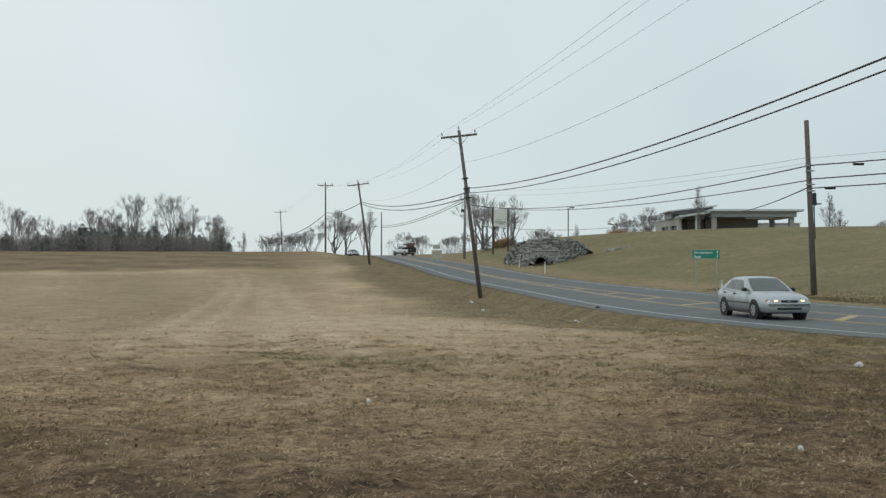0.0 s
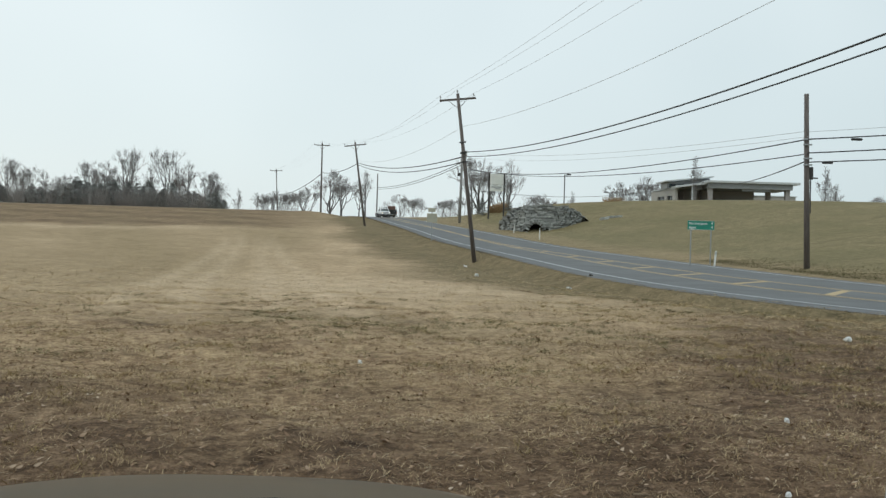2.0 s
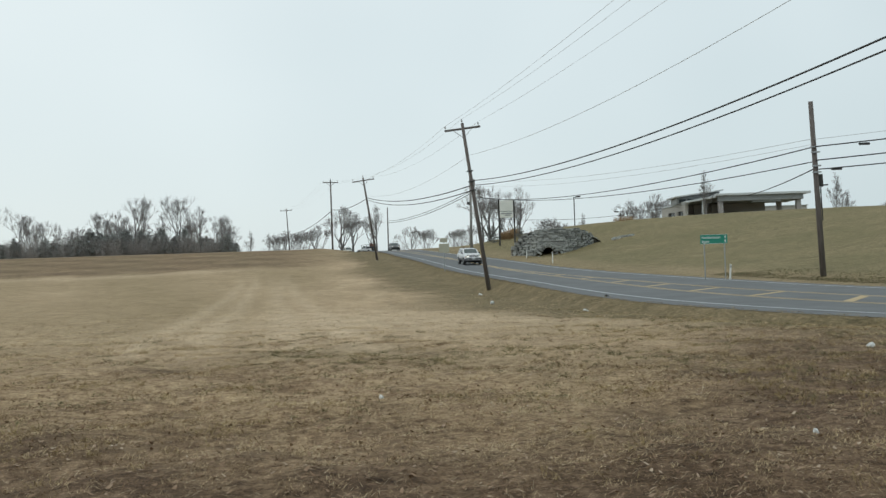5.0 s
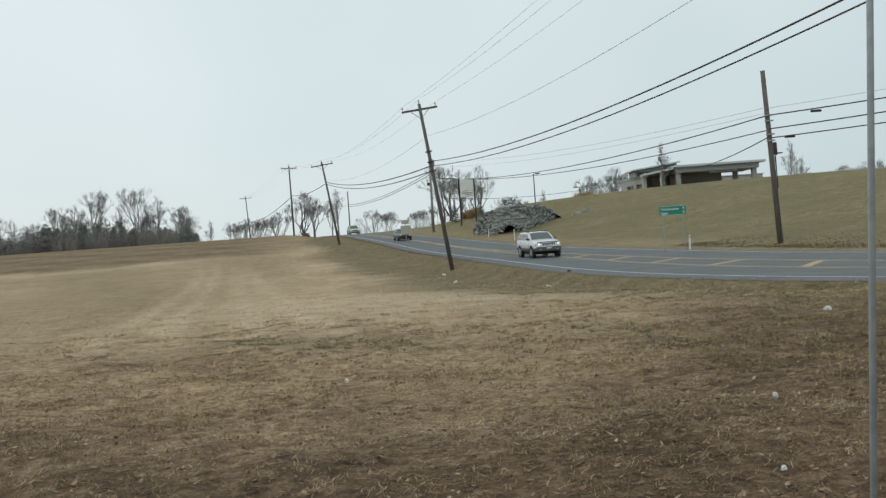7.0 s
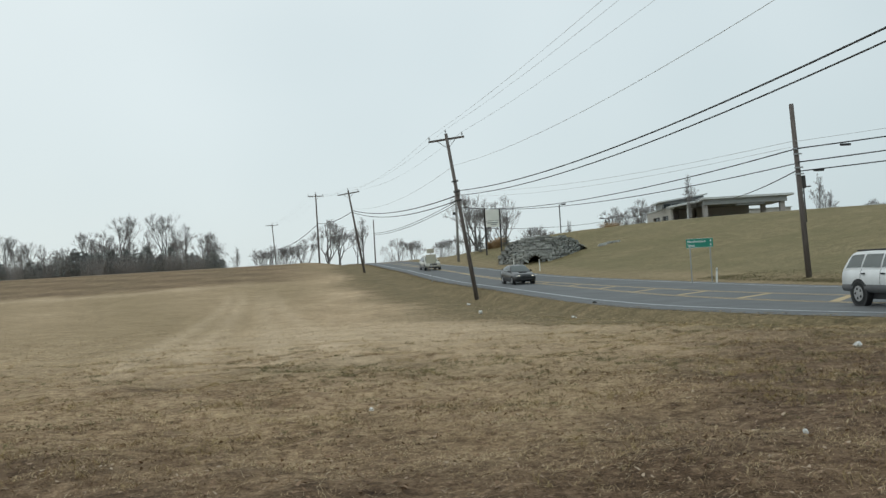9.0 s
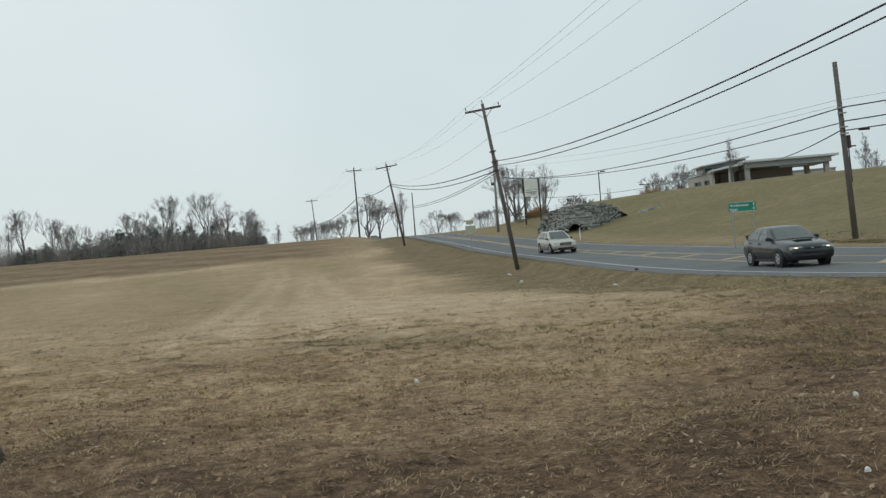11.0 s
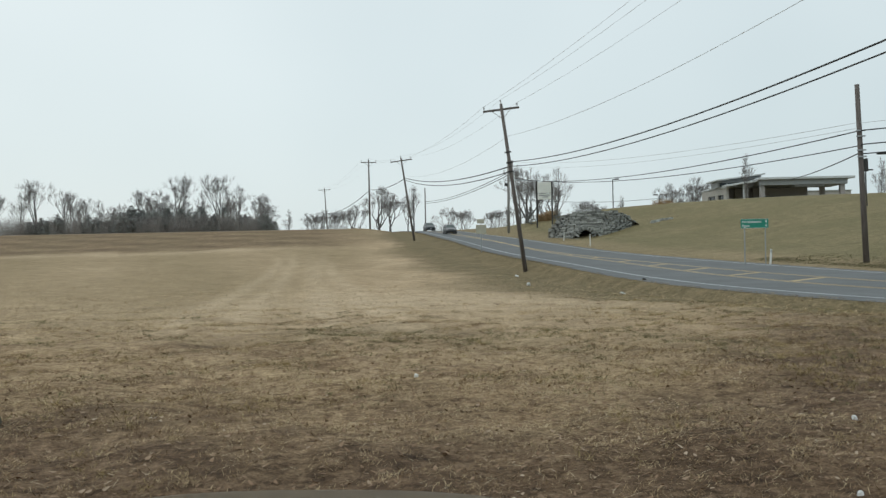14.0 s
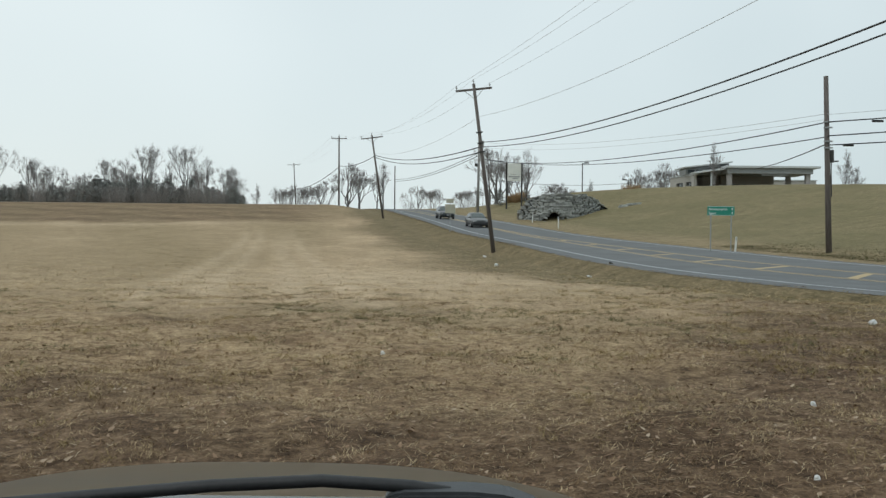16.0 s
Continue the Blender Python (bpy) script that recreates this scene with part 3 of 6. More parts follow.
# ---------------------------------------------------------------- old stone kiln in the bank
KX0, KX1, KY = 7.3, 18.9, 112.2


def kiln_top(x):
    """Height of the wall's top over the datum of its foot."""
    return float(np.interp(x, [7.3, 7.7, 8.3, 9.1, 10.2, 12.6, 15.0, 16.4, 17.7, 18.9], [1.1, 1.75, 2.5, 3.1, 3.45, 3.6, 3.5, 3.0, 2.25, 1.3]))


def kiln_front(x):
    u = (x - 12.2) / 5.0
    return KY - 1.4 + 2.9 * abs(u) ** 2.6


def build_kiln():
    foot = 2.45
    ob = thing("stone_kiln", pose(0, 0, 0), "dry-laid grey stone kiln with an arched opening in the bank", "stone kiln")
    arch_x, arch_w, arch_h = 11.4, 0.92, 1.3
    # earth core behind the facing, with the tunnel left open
    bm = B()
    xs = np.linspace(KX0 + 0.1, KX1 - 0.1, 34)
    for x0, x1 in zip(xs, xs[1:]):
        xm = (x0 + x1) / 2
        u = abs(xm - arch_x) / arch_w
        low = foot - 0.8 if u >= 1 else foot + arch_h * math.sqrt(max(0, 1 - u ** 2.4))
        y0 = kiln_front(xm) + 0.34
        box(bm, x0, x1 + 0.01, y0, KY + 3.6, low, foot + kiln_top(xm) - 0.14)
    box(bm, arch_x - 1.3, arch_x + 1.3, KY + 2.4, KY + 2.7, foot - 0.5, foot + 2)
    part("earth_core", bm, "dark_earth", ob)
    rng = random.Random(5)
    shapes = []
    for k in range(7):
        bm = B()
        bmesh.ops.create_cube(bm, size=1.0)
        bmesh.ops.bevel(bm, geom=list(bm.edges), offset=0.06, segments=1, affect="EDGES")
        for v in bm.verts:
            v.co += Vector((rng.uniform(-0.05, 0.05), rng.uniform(-0.04, 0.04), rng.uniform(-0.07, 0.07)))
        me = bpy.data.meshes.new("stone")
        bm.to_mesh(me)
        bm.free()
        me.materials.append(M["stone"])
        shapes.append(me)

    def lay(x, y, z, w, h, dep, roll=0.0, yaw=0.0):
        st = new("stone", rng.choice(shapes))
        st.parent = ob
        st.matrix_basis = Matrix.Translation((x, y, z)) @ Matrix.Rotation(yaw, 4, "Z") @ Matrix.Rotation(roll, 4, "Y") @ Matrix.Diagonal((w, dep, h, 1))

    z = foot - 0.5
    while z < foot + 3.75:
        h = rng.uniform(0.10, 0.19)
        x = KX0 + rng.uniform(0, 0.4)
        while x < KX1:
            w = rng.uniform(0.28, 0.95)
            xm, zm = x + w / 2, z + h / 2
            inside_arch = zm < foot + arch_h * 1.18 * math.sqrt(max(0, 1 - (abs(xm - arch_x) / (arch_w * 1.22)) ** 2)) if abs(xm - arch_x) < arch_w * 1.22 else False
            if zm < foot + kiln_top(xm) + rng.uniform(-0.1, 0.05) and not inside_arch:
                yaw = math.atan2(kiln_front(xm + 0.1) - kiln_front(xm - 0.1), 0.2)
                lay(xm, kiln_front(xm) + rng.uniform(-0.05, 0.06) + 0.12 * (zm - foot), zm, w * 0.98, h * 0.97, rng.uniform(0.5, 0.75), rng.uniform(-0.05, 0.05), yaw)
            x += w + 0.02
        z += h * 0.97
    for k in range(11):                              # stones of the arch, set on edge
        g = math.pi * (k + 0.5) / 11
        lay(arch_x + 1.14 * arch_w * math.cos(g), kiln_front(arch_x) - 0.08, foot + 1.17 * arch_h * math.sin(g), 0.17, 0.42, 0.55, math.pi / 2 - g)
    for k in range(9):                               # fallen stones
        x = KX1 + 0.2 + rng.random() * 2.6
        y = KY + 0.4 + rng.uniform(-0.6, 0.8)
        lay(x, y, hz(x, y) + 0.06, rng.uniform(0.4, 0.8), rng.uniform(0.16, 0.3), 0.4, rng.uniform(-0.2, 0.2), rng.uniform(0, 3))
    # soil and grass on top
    bm = B()
    xs = np.linspace(KX0 + 0.5, KX1 + 0.2, 26)
    rows = []
    for x in xs:
        row = []
        for q, y in enumerate((kiln_front(x) + 0.25, KY + 0.9, KY + 2.2, KY + 4.2)):
            zt = foot + kiln_top(x) - 0.16 - 0.06 * q
            row.append(bm.verts.new((x, y, max(zt + 0.07 * noise.noise(Vector((x * 2, y, 0))), hz(x, y) - 0.2 if q == 3 else -9))))
        rows.append(row)
    for a, b in zip(rows, rows[1:]):
        for q in range(3):
            bm.faces.new((a[q], b[q], b[q + 1], a[q + 1]))
    part("earth_top", bm, "dark_earth", ob, "soil and dead grass on top", True)


build_kiln()


# ---------------------------------------------------------------- low modern building behind the lawn's crest
def build_building():
    g = 6.4
    ob = thing("building", pose(0, 0, 0), "low modern building with a white flat canopy on square columns", "building")

    def slab(name, x0, x1, y0, y1, z0, z1, mat, label="", parent=None, bevel=0.04):
        bm = B()
        box(bm, x0, x1, y0, y1, z0, z1, bevel)
        return part(name, bm, mat, parent or ob, label)
    slab("canopy_roof", 41.7, 56.2, 147.5, 156.5, 11.75, 12.1, "white_metal", "white canopy roof edge")
    slab("canopy_fascia", 42.0, 55.2, 148.0, 156, 10.9, 11.75, "grey_metal", "grey canopy fascia")
    slab("canopy_beam", 47.3, 51.8, 148.3, 149.5, 10.6, 10.9, "grey_metal")
    for x, y in ((42.45, 148.7), (53.8, 155.2), (54.6, 148.8), (43.1, 155)):
        slab("column", x - 0.36, x + 0.36, y - 0.36, y + 0.36, g - 0.5, 10.9, "brown_brick", "square brick column")
    slab("porch_wall", 40.0, 51.6, 155.4, 155.8, g - 0.5, 11.1, "brown_brick", "brown brick wall under the canopy")
    slab("porch_glass", 44.0, 47.2, 155.3, 155.4, g, 9.6, "dark_glass", "dark glazed entrance")
    slab("low_wall", 55.6, 63.2, 168, 176, g - 0.5, 11.0, "beige_wall", "low beige rear wing")
    slab("low_wing_roof", 55.4, 63.4, 167.8, 176.2, 11.0, 11.15, "white_metal")
    slab("recess_wall", 36.6, 42.0, 158, 158.4, g - 0.5, 11.2, "brown_brick", "shaded brick wall of the entrance recess")
    # side wing running back, with two deep windows
    wing = pose(37.3, 150, 0, 0, 0, 8.53)

    def wing_slab(name, x0, x1, y0, y1, z0, z1, mat, label="", parent=None, bevel=0.02):
        o = slab(name, x0, x1, y0, y1, z0, z1, mat, label, parent, bevel)
        if parent is None:
            o.matrix_basis = wing
        return o
    for y0, y1, z0, z1 in ((0, 1.0, g - 0.5, 10.7), (3.4, 4.4, g - 0.5, 10.7), (7.4, 10.1, g - 0.5, 10.7), (1.0, 3.4, 9.75, 10.7), (4.4, 7.4, 9.75, 10.7), (1.0, 3.4, g - 0.5, g + 0.6), (4.4, 7.4, g - 0.5, g + 0.6)):
        wing_slab("wing_wall", 0, 0.45, y0, y1, z0, z1, "beige_wall", "beige block wall", None, 0.0)
    wing_slab("wall_cap", -0.1, 0.6, -0.1, 10.2, 10.7, 10.92, "white_metal", "pale wall cap")
    for y0, y1 in ((1.0, 3.4), (4.4, 7.4)):
        w = wing_slab("window", 0.25, 0.3, y0, y1, g + 0.6, 9.75, "dark_glass", "dark window")
        wing_slab("window_frame", 0.2, 0.32, (y0 + y1) / 2 - 0.05, (y0 + y1) / 2 + 0.05, g + 0.6, 9.75, "grey_metal", "", w)
        wing_slab("window_sill", -0.06, 0.3, y0, y1, g + 0.55, g + 0.62, "white_metal", "", w)
    slab("wing_roof", 37.0, 42.2, 151.5, 160.0, 10.85, 11.05, "grey_metal", "flat roof over the entrance recess")
    # raised clerestory under a slanting roof
    bm = B()
    lo = [bm.verts.new((x, y, z)) for x, z in ((36.4, 10.9), (43.2, 10.9), (43.2, 12.66), (36.4, 11.86)) for y in (151.6,)]
    hi = [bm.verts.new((v.co.x, 156.0, v.co.z)) for v in lo]
    bm.faces.new(lo)
    bm.faces.new(hi[::-1])
    for q in range(4):
        bm.faces.new((lo[q], hi[q], hi[(q + 1) % 4], lo[(q + 1) % 4]))
    bmesh.ops.recalc_face_normals(bm, faces=bm.faces)
    part("clerestory_wall", bm, "grey_metal", ob, "grey panelled clerestory wall")
    for x in (36.7, 38.0):
        slab("clerestory_window", x, x + 1.1, 151.5, 151.58, 11.05, 11.62, "dark_glass", "clerestory glass")
    bm = B()
    box(bm, -3.6, 4.1, -0.6, 6.0, -0.11, 0.11, 0.03)
    r = part("clerestory_roof", bm, "white_metal", ob, "slanting white roof")
    r.matrix_basis = pose(39.4, 150.9, 12.38, 0, -6.8, 0)
    bm = B()
    box(bm, -2.5, 2.6, -0.4, 2.4, -0.16, 0.16, 0.03)
    r = part("entrance_roof", bm, "white_metal", ob, "slanting white entrance roof")
    r.matrix_basis = pose(39.5, 149.1, 11.36, 0, -8.3, 0)
    slab("entrance_post", 39.75, 39.98, 149.3, 149.55, g - 0.5, 11.3, "white_metal", "white post")
    slab("entrance_pier", 40.1, 40.7, 150.0, 150.6, g - 0.5, 11.3, "brown_brick", "brick pier")


build_building()


# ---------------------------------------------------------------- signs and posts
def text_mesh(body, size, mat, parent, at, name="lettering", label=""):
    cu = bpy.data.curves.new(name, "FONT")
    cu.body, cu.size, cu.extrude, cu.offset = body, size, 0.002, 0.003
    tmp = new(name, cu)
    me = bpy.data.meshes.new_from_object(tmp.evaluated_get(bpy.context.evaluated_depsgraph_get()))
    bpy.data.objects.remove(tmp)
    ob = link_part(name, me, mat, parent, label)
    ob.matrix_basis = Matrix.Translation(at) @ Matrix.Rotation(radians(90), 4, "X")
    return ob


def green_sign():
    x, y = 15.85, 57.2
    g = hz(x, y) + 0.13
    ob = thing("road_sign", pose(x, y, g, 0, 0, -3), "green destination road sign with white letters on two posts", "road sign")
    for sx in (-0.58, 0.62):
        bm = B()
        box(bm, sx - 0.03, sx + 0.03, 0.01, 0.05, -0.3, 2.55)
        part("post", bm, "steel", ob, "galvanised steel post")
    bm = B()
    box(bm, -0.80, 0.80, -0.012, 0.006, 2.05, 2.60, 0.004)
    panel = part("panel", bm, "sign_green", ob, "green panel")
    for z0, z1 in ((2.055, 2.068), (2.582, 2.595)):
        bm = B()
        box(bm, -0.78, 0.78, -0.017, -0.012, z0, z1)
        part("border", bm, "sign_white", panel)
    text_mesh("Northampton", 0.195, "sign_white", panel, (-0.72, -0.016, 2.365), label="white lettering")
    text_mesh("Egypt", 0.195, "sign_white", panel, (-0.72, -0.016, 2.125), label="white lettering")
    for zz in (2.365, 2.125):
        text_mesh("4", 0.235, "sign_white", panel, (0.60, -0.016, zz), label="white numeral")


green_sign()


def business_board():
    x, y = 8.05, 133.0
    g = hz(x, y)
    ob = thing("sign_board", pose(x, y, g, 0, 0, -4), "cream illuminated sign board between two dark posts", "sign board")
    for sx in (-1.05, 1.05):
        bm = B()
        box(bm, sx - 0.11, sx + 0.11, -0.11, 0.11, -0.4, 6.3, 0.02)
        part("post", bm, "dark_metal", ob, "dark square post")
    bm = B()
    box(bm, -0.95, 0.95, -0.14, 0.14, 4.65, 6.2, 0.03)
    part("upper_panel", bm, "cream_board", ob, "blank cream sign face")
    bm = B()
    box(bm, -0.95, 0.95, -0.14, 0.14, 3.75, 4.55, 0.03)
    low_panel = part("lower_panel", bm, "cream_board", ob, "cream lower sign face")
    bm = B()
    box(bm, -0.75, 0.75, -0.155, -0.14, 4.25, 4.4)
    box(bm, -0.25, 0.55, -0.155, -0.14, 4.02, 4.15)
    part("writing_bar", bm, "grey_metal", low_panel, "grey bars of writing")


business_board()


def pale_sign():
    x, y = -0.55, 85.0
    g = hz(x, y)
    ob = thing("warning_sign", pose(x, y, g, 0, 0, 3), "pale back of a road sign on a thin post", "road sign")
    bm = B()
    box(bm, -0.03, 0.03, 0.0, 0.05, -0.3, 2.7)
    part("post", bm, "steel", ob)
    bm = B()
    box(bm, -0.46, 0.46, -0.02, 0.0, 1.65, 2.45, 0.005)
    part("panel", bm, "pale_sign", ob, "pale yellowish panel")
    bm = B()
    box(bm, -0.36, 0.30, -0.02, 0.0, 2.57, 2.95, 0.005)
    part("upper_panel", bm, "pale_sign", ob, "small pale panel above")


pale_sign()


def delineator(x, y, tall=1.15, lean=0):
    ob = thing("delineator_post", pose(x, y, hz(x, y) - 0.02, 0, lean, 0), "slim white roadside delineator post", "marker post", "roadside marker posts")
    bm = B()
    box(bm, -0.055, 0.055, -0.02, 0.02, -0.1, tall, 0.012)
    part("post", bm, "white_post", ob)
    bm = B()
    box(bm, -0.04, 0.04, -0.026, -0.02, tall - 0.2, tall - 0.06)
    part("reflector", bm, "steel", ob, "small reflector")


delineator(8.6, 107.5, 1.05, 2)
delineator(9.98, 93.0, 1.15)
delineator(16.5, 56.4, 0.95, 4)


def lamp_post(x, y, tall, arm, label="dark parking lot lamp post with a flat head"):
    ob = thing("street_lamp", pose(x, y, hz(x, y)), label, "street lamp", "parking lot lamps")
    bm = B()
    box(bm, -0.07, 0.07, -0.07, 0.07, -0.3, tall, 0.015)
    part("pole", bm, "dark_metal", ob)
    bm = B()
    box(bm, 0.0, arm, -0.04, 0.04, tall - 0.1, tall - 0.03)
    part("arm", bm, "dark_metal", ob)
    bm = B()
    box(bm, arm * 0.35, arm * 1.25, -0.2, 0.2, tall - 0.08, tall + 0.10, 0.03)
    part("lamp_head", bm, "dark_metal", ob, "flat dark lamp head")


lamp_post(18.6, 141.0, 4.4, 0.75)
lamp_post(30.6, 170.0, 4.9, -0.9)
lamp_post(59.5, 152.0, 6.1, 0.9)


# ---------------------------------------------------------------- bare winter trees, conifers and shrubs
# tree tones are lightened: the haze of distance is put into their colour
M["bark"] = plain("grey_bark", (0.11, 0.102, 0.10), (0.20, 0.188, 0.182), 5, 0.95, stretch=(3, 3, 0.7))
M["twigs"] = plain("grey_brown_twigs", (0.19, 0.176, 0.172), (0.28, 0.262, 0.255), 2, 0.95, bump=0)
M["needles"] = plain("hazy_conifer_needles", (0.20, 0.207, 0.195), (0.31, 0.315, 0.295), 1.2, 0.95, bump=0, vary=0.25)
M["brush"] = plain("brown_brush", (0.23, 0.205, 0.19), (0.34, 0.31, 0.29), 1.2, 0.95, bump=0)
M["straw"] = plain("orange_straw_grass", (0.26, 0.17, 0.085), (0.42, 0.29, 0.16), 3, 0.95, bump=0)


class Sticks:
    """Collects tapered sticks into one mesh."""

    def __init__(self):
        self.v, self.f = [], []

    def add(self, a, b, r0, r1, n=3):
        d = (b - a).normalized()
        s = d.orthogonal().normalized()
        t = d.cross(s)
        k = len(self.v)
        for p, r in ((a, r0), (b, r1)):
            for q in range(n):
                g = 2 * math.pi * q / n
                self.v.append(p + r * (math.cos(g) * s + math.sin(g) * t))
        for q in range(n):
            self.f.append((k + q, k + (q + 1) % n, k + n + (q + 1) % n, k + n + q))

    def tri(self, a, b, c):
        k = len(self.v)
        self.v += [a, b, c]
        self.f.append((k, k + 1, k + 2))

    def mesh(self, name):
        me = bpy.data.meshes.new(name)
        me.from_pydata([tuple(p) for p in self.v], [], self.f)
        return me


def bare_tree(seed, tall, wide, fork, trunk_r, stems=3, lean=0.45, label="bare grey deciduous tree in winter", twig=0.012, leader=False, fuzz=0.7):
    """Forking tree whose crown fills an egg of that width; fork: share of the height at which the trunk divides; lean: how far limbs splay."""
    rng = random.Random(seed)
    wood, crown = Sticks(), Sticks()
    mid = Vector((0, 0, tall * (0.52 + 0.36 * fork)))
    half_w, half_h = wide / 2, tall - mid.z

    def outside(p):
        q = p - mid
        return (q.x ** 2 + q.y ** 2) / half_w ** 2 + (q.z / half_h) ** 2

    def turned(d, a, g):
        side = d.orthogonal().normalized()
        side = side * math.cos(g) + d.cross(side) * math.sin(g)
        return (d * math.cos(a) + side * math.sin(a)).normalized()

    def spray(p, d, length):
        """Fine twigs at a branch's end."""
        for _ in range(4):
            q = turned(d, rng.uniform(0.2, 0.95), rng.uniform(0, 2 * math.pi))
            q = (q + Vector((0, 0, 0.2))).normalized()
            a = p - d * length * rng.uniform(0.0, 0.8)
            b = a + q * length * rng.uniform(0.8, 1.5)
            crown.add(a, b, twig, twig * 0.5, 3)

    def grow(p, d, length, r, level):
        for i in range(2):
            q = p + d * (length / 2)
            (wood if level < 4 else crown).add(p, q, r, r * 0.87, 5 if level < 3 else 3)
            p, r = q, r * 0.87
            d = (d + Vector((rng.gauss(0, 0.13), rng.gauss(0, 0.13), 0.08 + rng.gauss(0, 0.06)))).normalized()
            if level > 1 and rng.random() < fuzz:
                spray(p, d, tall * 0.055)
        if level >= 6 or outside(p) > 1.0:
            spray(p, d, tall * 0.05)
            return
        turn0 = rng.uniform(0, 2 * math.pi)
        for k in range(2):
            a = rng.uniform(0.3, 0.62) if k else rng.uniform(0.08, 0.3)
            nd = turned(d, a * (1 + 0.4 * lean), turn0 + math.pi * k + rng.gauss(0, 0.4))
            grow(p, (nd + Vector((0, 0, 0.12))).normalized(), length * rng.uniform(0.7, 0.88), max(r * (0.85 if k == 0 else 0.62), twig * 1.2), level + 1)

    p, r = Vector((0, 0, -0.3)), trunk_r
    for i in range(3):
        q = p + Vector((rng.gauss(0, 0.03), rng.gauss(0, 0.03), 1)) * ((tall * fork + 0.3) / 3)
        wood.add(p, q, r, r * 0.93, 8)
        p, r = q, r * 0.93
    if leader:                                       # one stem to the top, with steep limbs all the way up
        steps = 8
        for i in range(steps):
            g = rng.uniform(0, 2 * math.pi)
            for k in range(2):
                u = i / steps
                reach = (half_w * 1.15) * (1 - 0.72 * u) * rng.uniform(0.8, 1.15)
                d = Vector((math.cos(g) * lean * 1.9, math.sin(g) * lean * 1.9, 1)).normalized()
                grow(p, d, reach * 0.56, r * 0.55, 3 if i < 4 else 4)
                g += 2.2 + rng.uniform(-0.5, 0.5)
            q = p + Vector((rng.gauss(0, 0.06), rng.gauss(0, 0.06), 1)) * (tall * (0.86 - fork) / steps)
            wood.add(p, q, r, r * 0.82, 6)
            p, r = q, r * 0.82
        grow(p, Vector((0, 0, 1)), tall * 0.05, r, 5)
    else:
        for k in range(stems):
            g = 2 * math.pi * k / stems + rng.uniform(-0.4, 0.4)
            d = Vector((math.cos(g) * lean, math.sin(g) * lean, 1)).normalized() if k else Vector((0.06, -0.04, 1)).normalized()
            grow(p - Vector((0, 0, 0.1 * tall * fork * k)), d, tall * (1 - fork) * rng.uniform(0.19, 0.25), r * (0.85 if k == 0 else 0.6), 1)
    k = tall / max(v.z for v in crown.v)             # the crown's top at the full height
    for st in (wood, crown):
        st.v = [v * k for v in st.v]
    ob = thing("bare_tree", pose(0, 0, 0), label, "tree", "bare trees")
    link_part("trunk", wood.mesh("trunk"), "bark", ob, "", True)
    link_part("crown", crown.mesh("crown"), "twigs", ob, "fine bare twigs")
    return ob


def set_tree(src, x, y, scale, turn, label="", first=[], stretch=1.0, sink=0.0):
    m = Matrix.LocRotScale((x, y, hz(x, y) - sink), Euler((0, 0, radians(turn))), (scale, scale, scale * stretch))
    if src not in first:
        first.append(src)
        src.matrix_basis = m
        ob = src
        src["base"] = 1
    else:
        keep = src.scale.copy()
        src.scale = (1, 1, 1)
        ob = copy_thing(src, m)
        src.scale = keep
    if "base" in ob:
        del ob["base"]
    if label:
        ob["label"] = label
    return ob


def at_px(px, y):
    """x on the ground where the sight line of that bearing passes distance y."""
    return (px - 784) / 1681 * y


tall_tree = bare_tree(1, 14, 7.2, 0.20, 0.27, 4, 0.36, twig=0.010, leader=True, fuzz=0.5)
tall_tree_2 = bare_tree(2, 14, 6.4, 0.24, 0.25, 3, 0.31, twig=0.010, leader=True, fuzz=0.5)
high_tree = bare_tree(9, 14, 6.8, 0.24, 0.27, 4, 0.33, twig=0.010, fuzz=0.5)
round_tree = bare_tree(3, 11, 10.0, 0.12, 0.34, 5, 0.62, "bare spreading oak with a rounded crown", 0.012)
low_tree = bare_tree(4, 8, 9.5, 0.08, 0.25, 4, 0.95, "low spreading bare tree with crooked limbs", 0.011)
low_tree_2 = bare_tree(14, 8, 7.5, 0.04, 0.18, 6, 0.7, "low many-stemmed bare tree", 0.011)
round_tree_2 = bare_tree(17, 11, 8.5, 0.18, 0.32, 4, 0.55, "bare spreading oak with a rounded crown", 0.012)
slim_tree = bare_tree(6, 8, 2.8, 0.2, 0.09, 3, 0.25, "slim young bare tree", 0.008, True, 0.4)

rng = random.Random(11)
# the wood on the crest beyond the field: bearing, distance, height
for px, y, h, kind in ((22, 215, 13.2, 0), (40, 225, 13, 1), (62, 222, 12, 0), (92, 222, 10.5, 1), (108, 240, 11, 0), (135, 235, 11, 1), (172, 220, 13.5, 0), (200, 226, 14, 1), (228, 218, 16.8, 0),
                       (240, 235, 14, 1), (272, 228, 13.5, 1), (305, 216, 16.5, 0), (318, 232, 13, 1), (340, 225, 14.5, 1), (372, 222, 12, 0), (388, 214, 10.5, 1), (-32, 212, 15.8, 0), (-60, 225, 14, 1), (-110, 220, 13, 0), (52, 238, 12, 1), (122, 228, 10.5, 1), (186, 240, 13, 0), (214, 230, 13, 1), (330, 244, 12.5, 0), (380, 228, 11, 1), (398, 222, 9, 0)):
    set_tree((high_tree, tall_tree_2)[kind], at_px(px, y), y, 0.95 * h / 14, rng.uniform(0, 360), "tall bare tree in the wood behind the field", stretch=1.0)
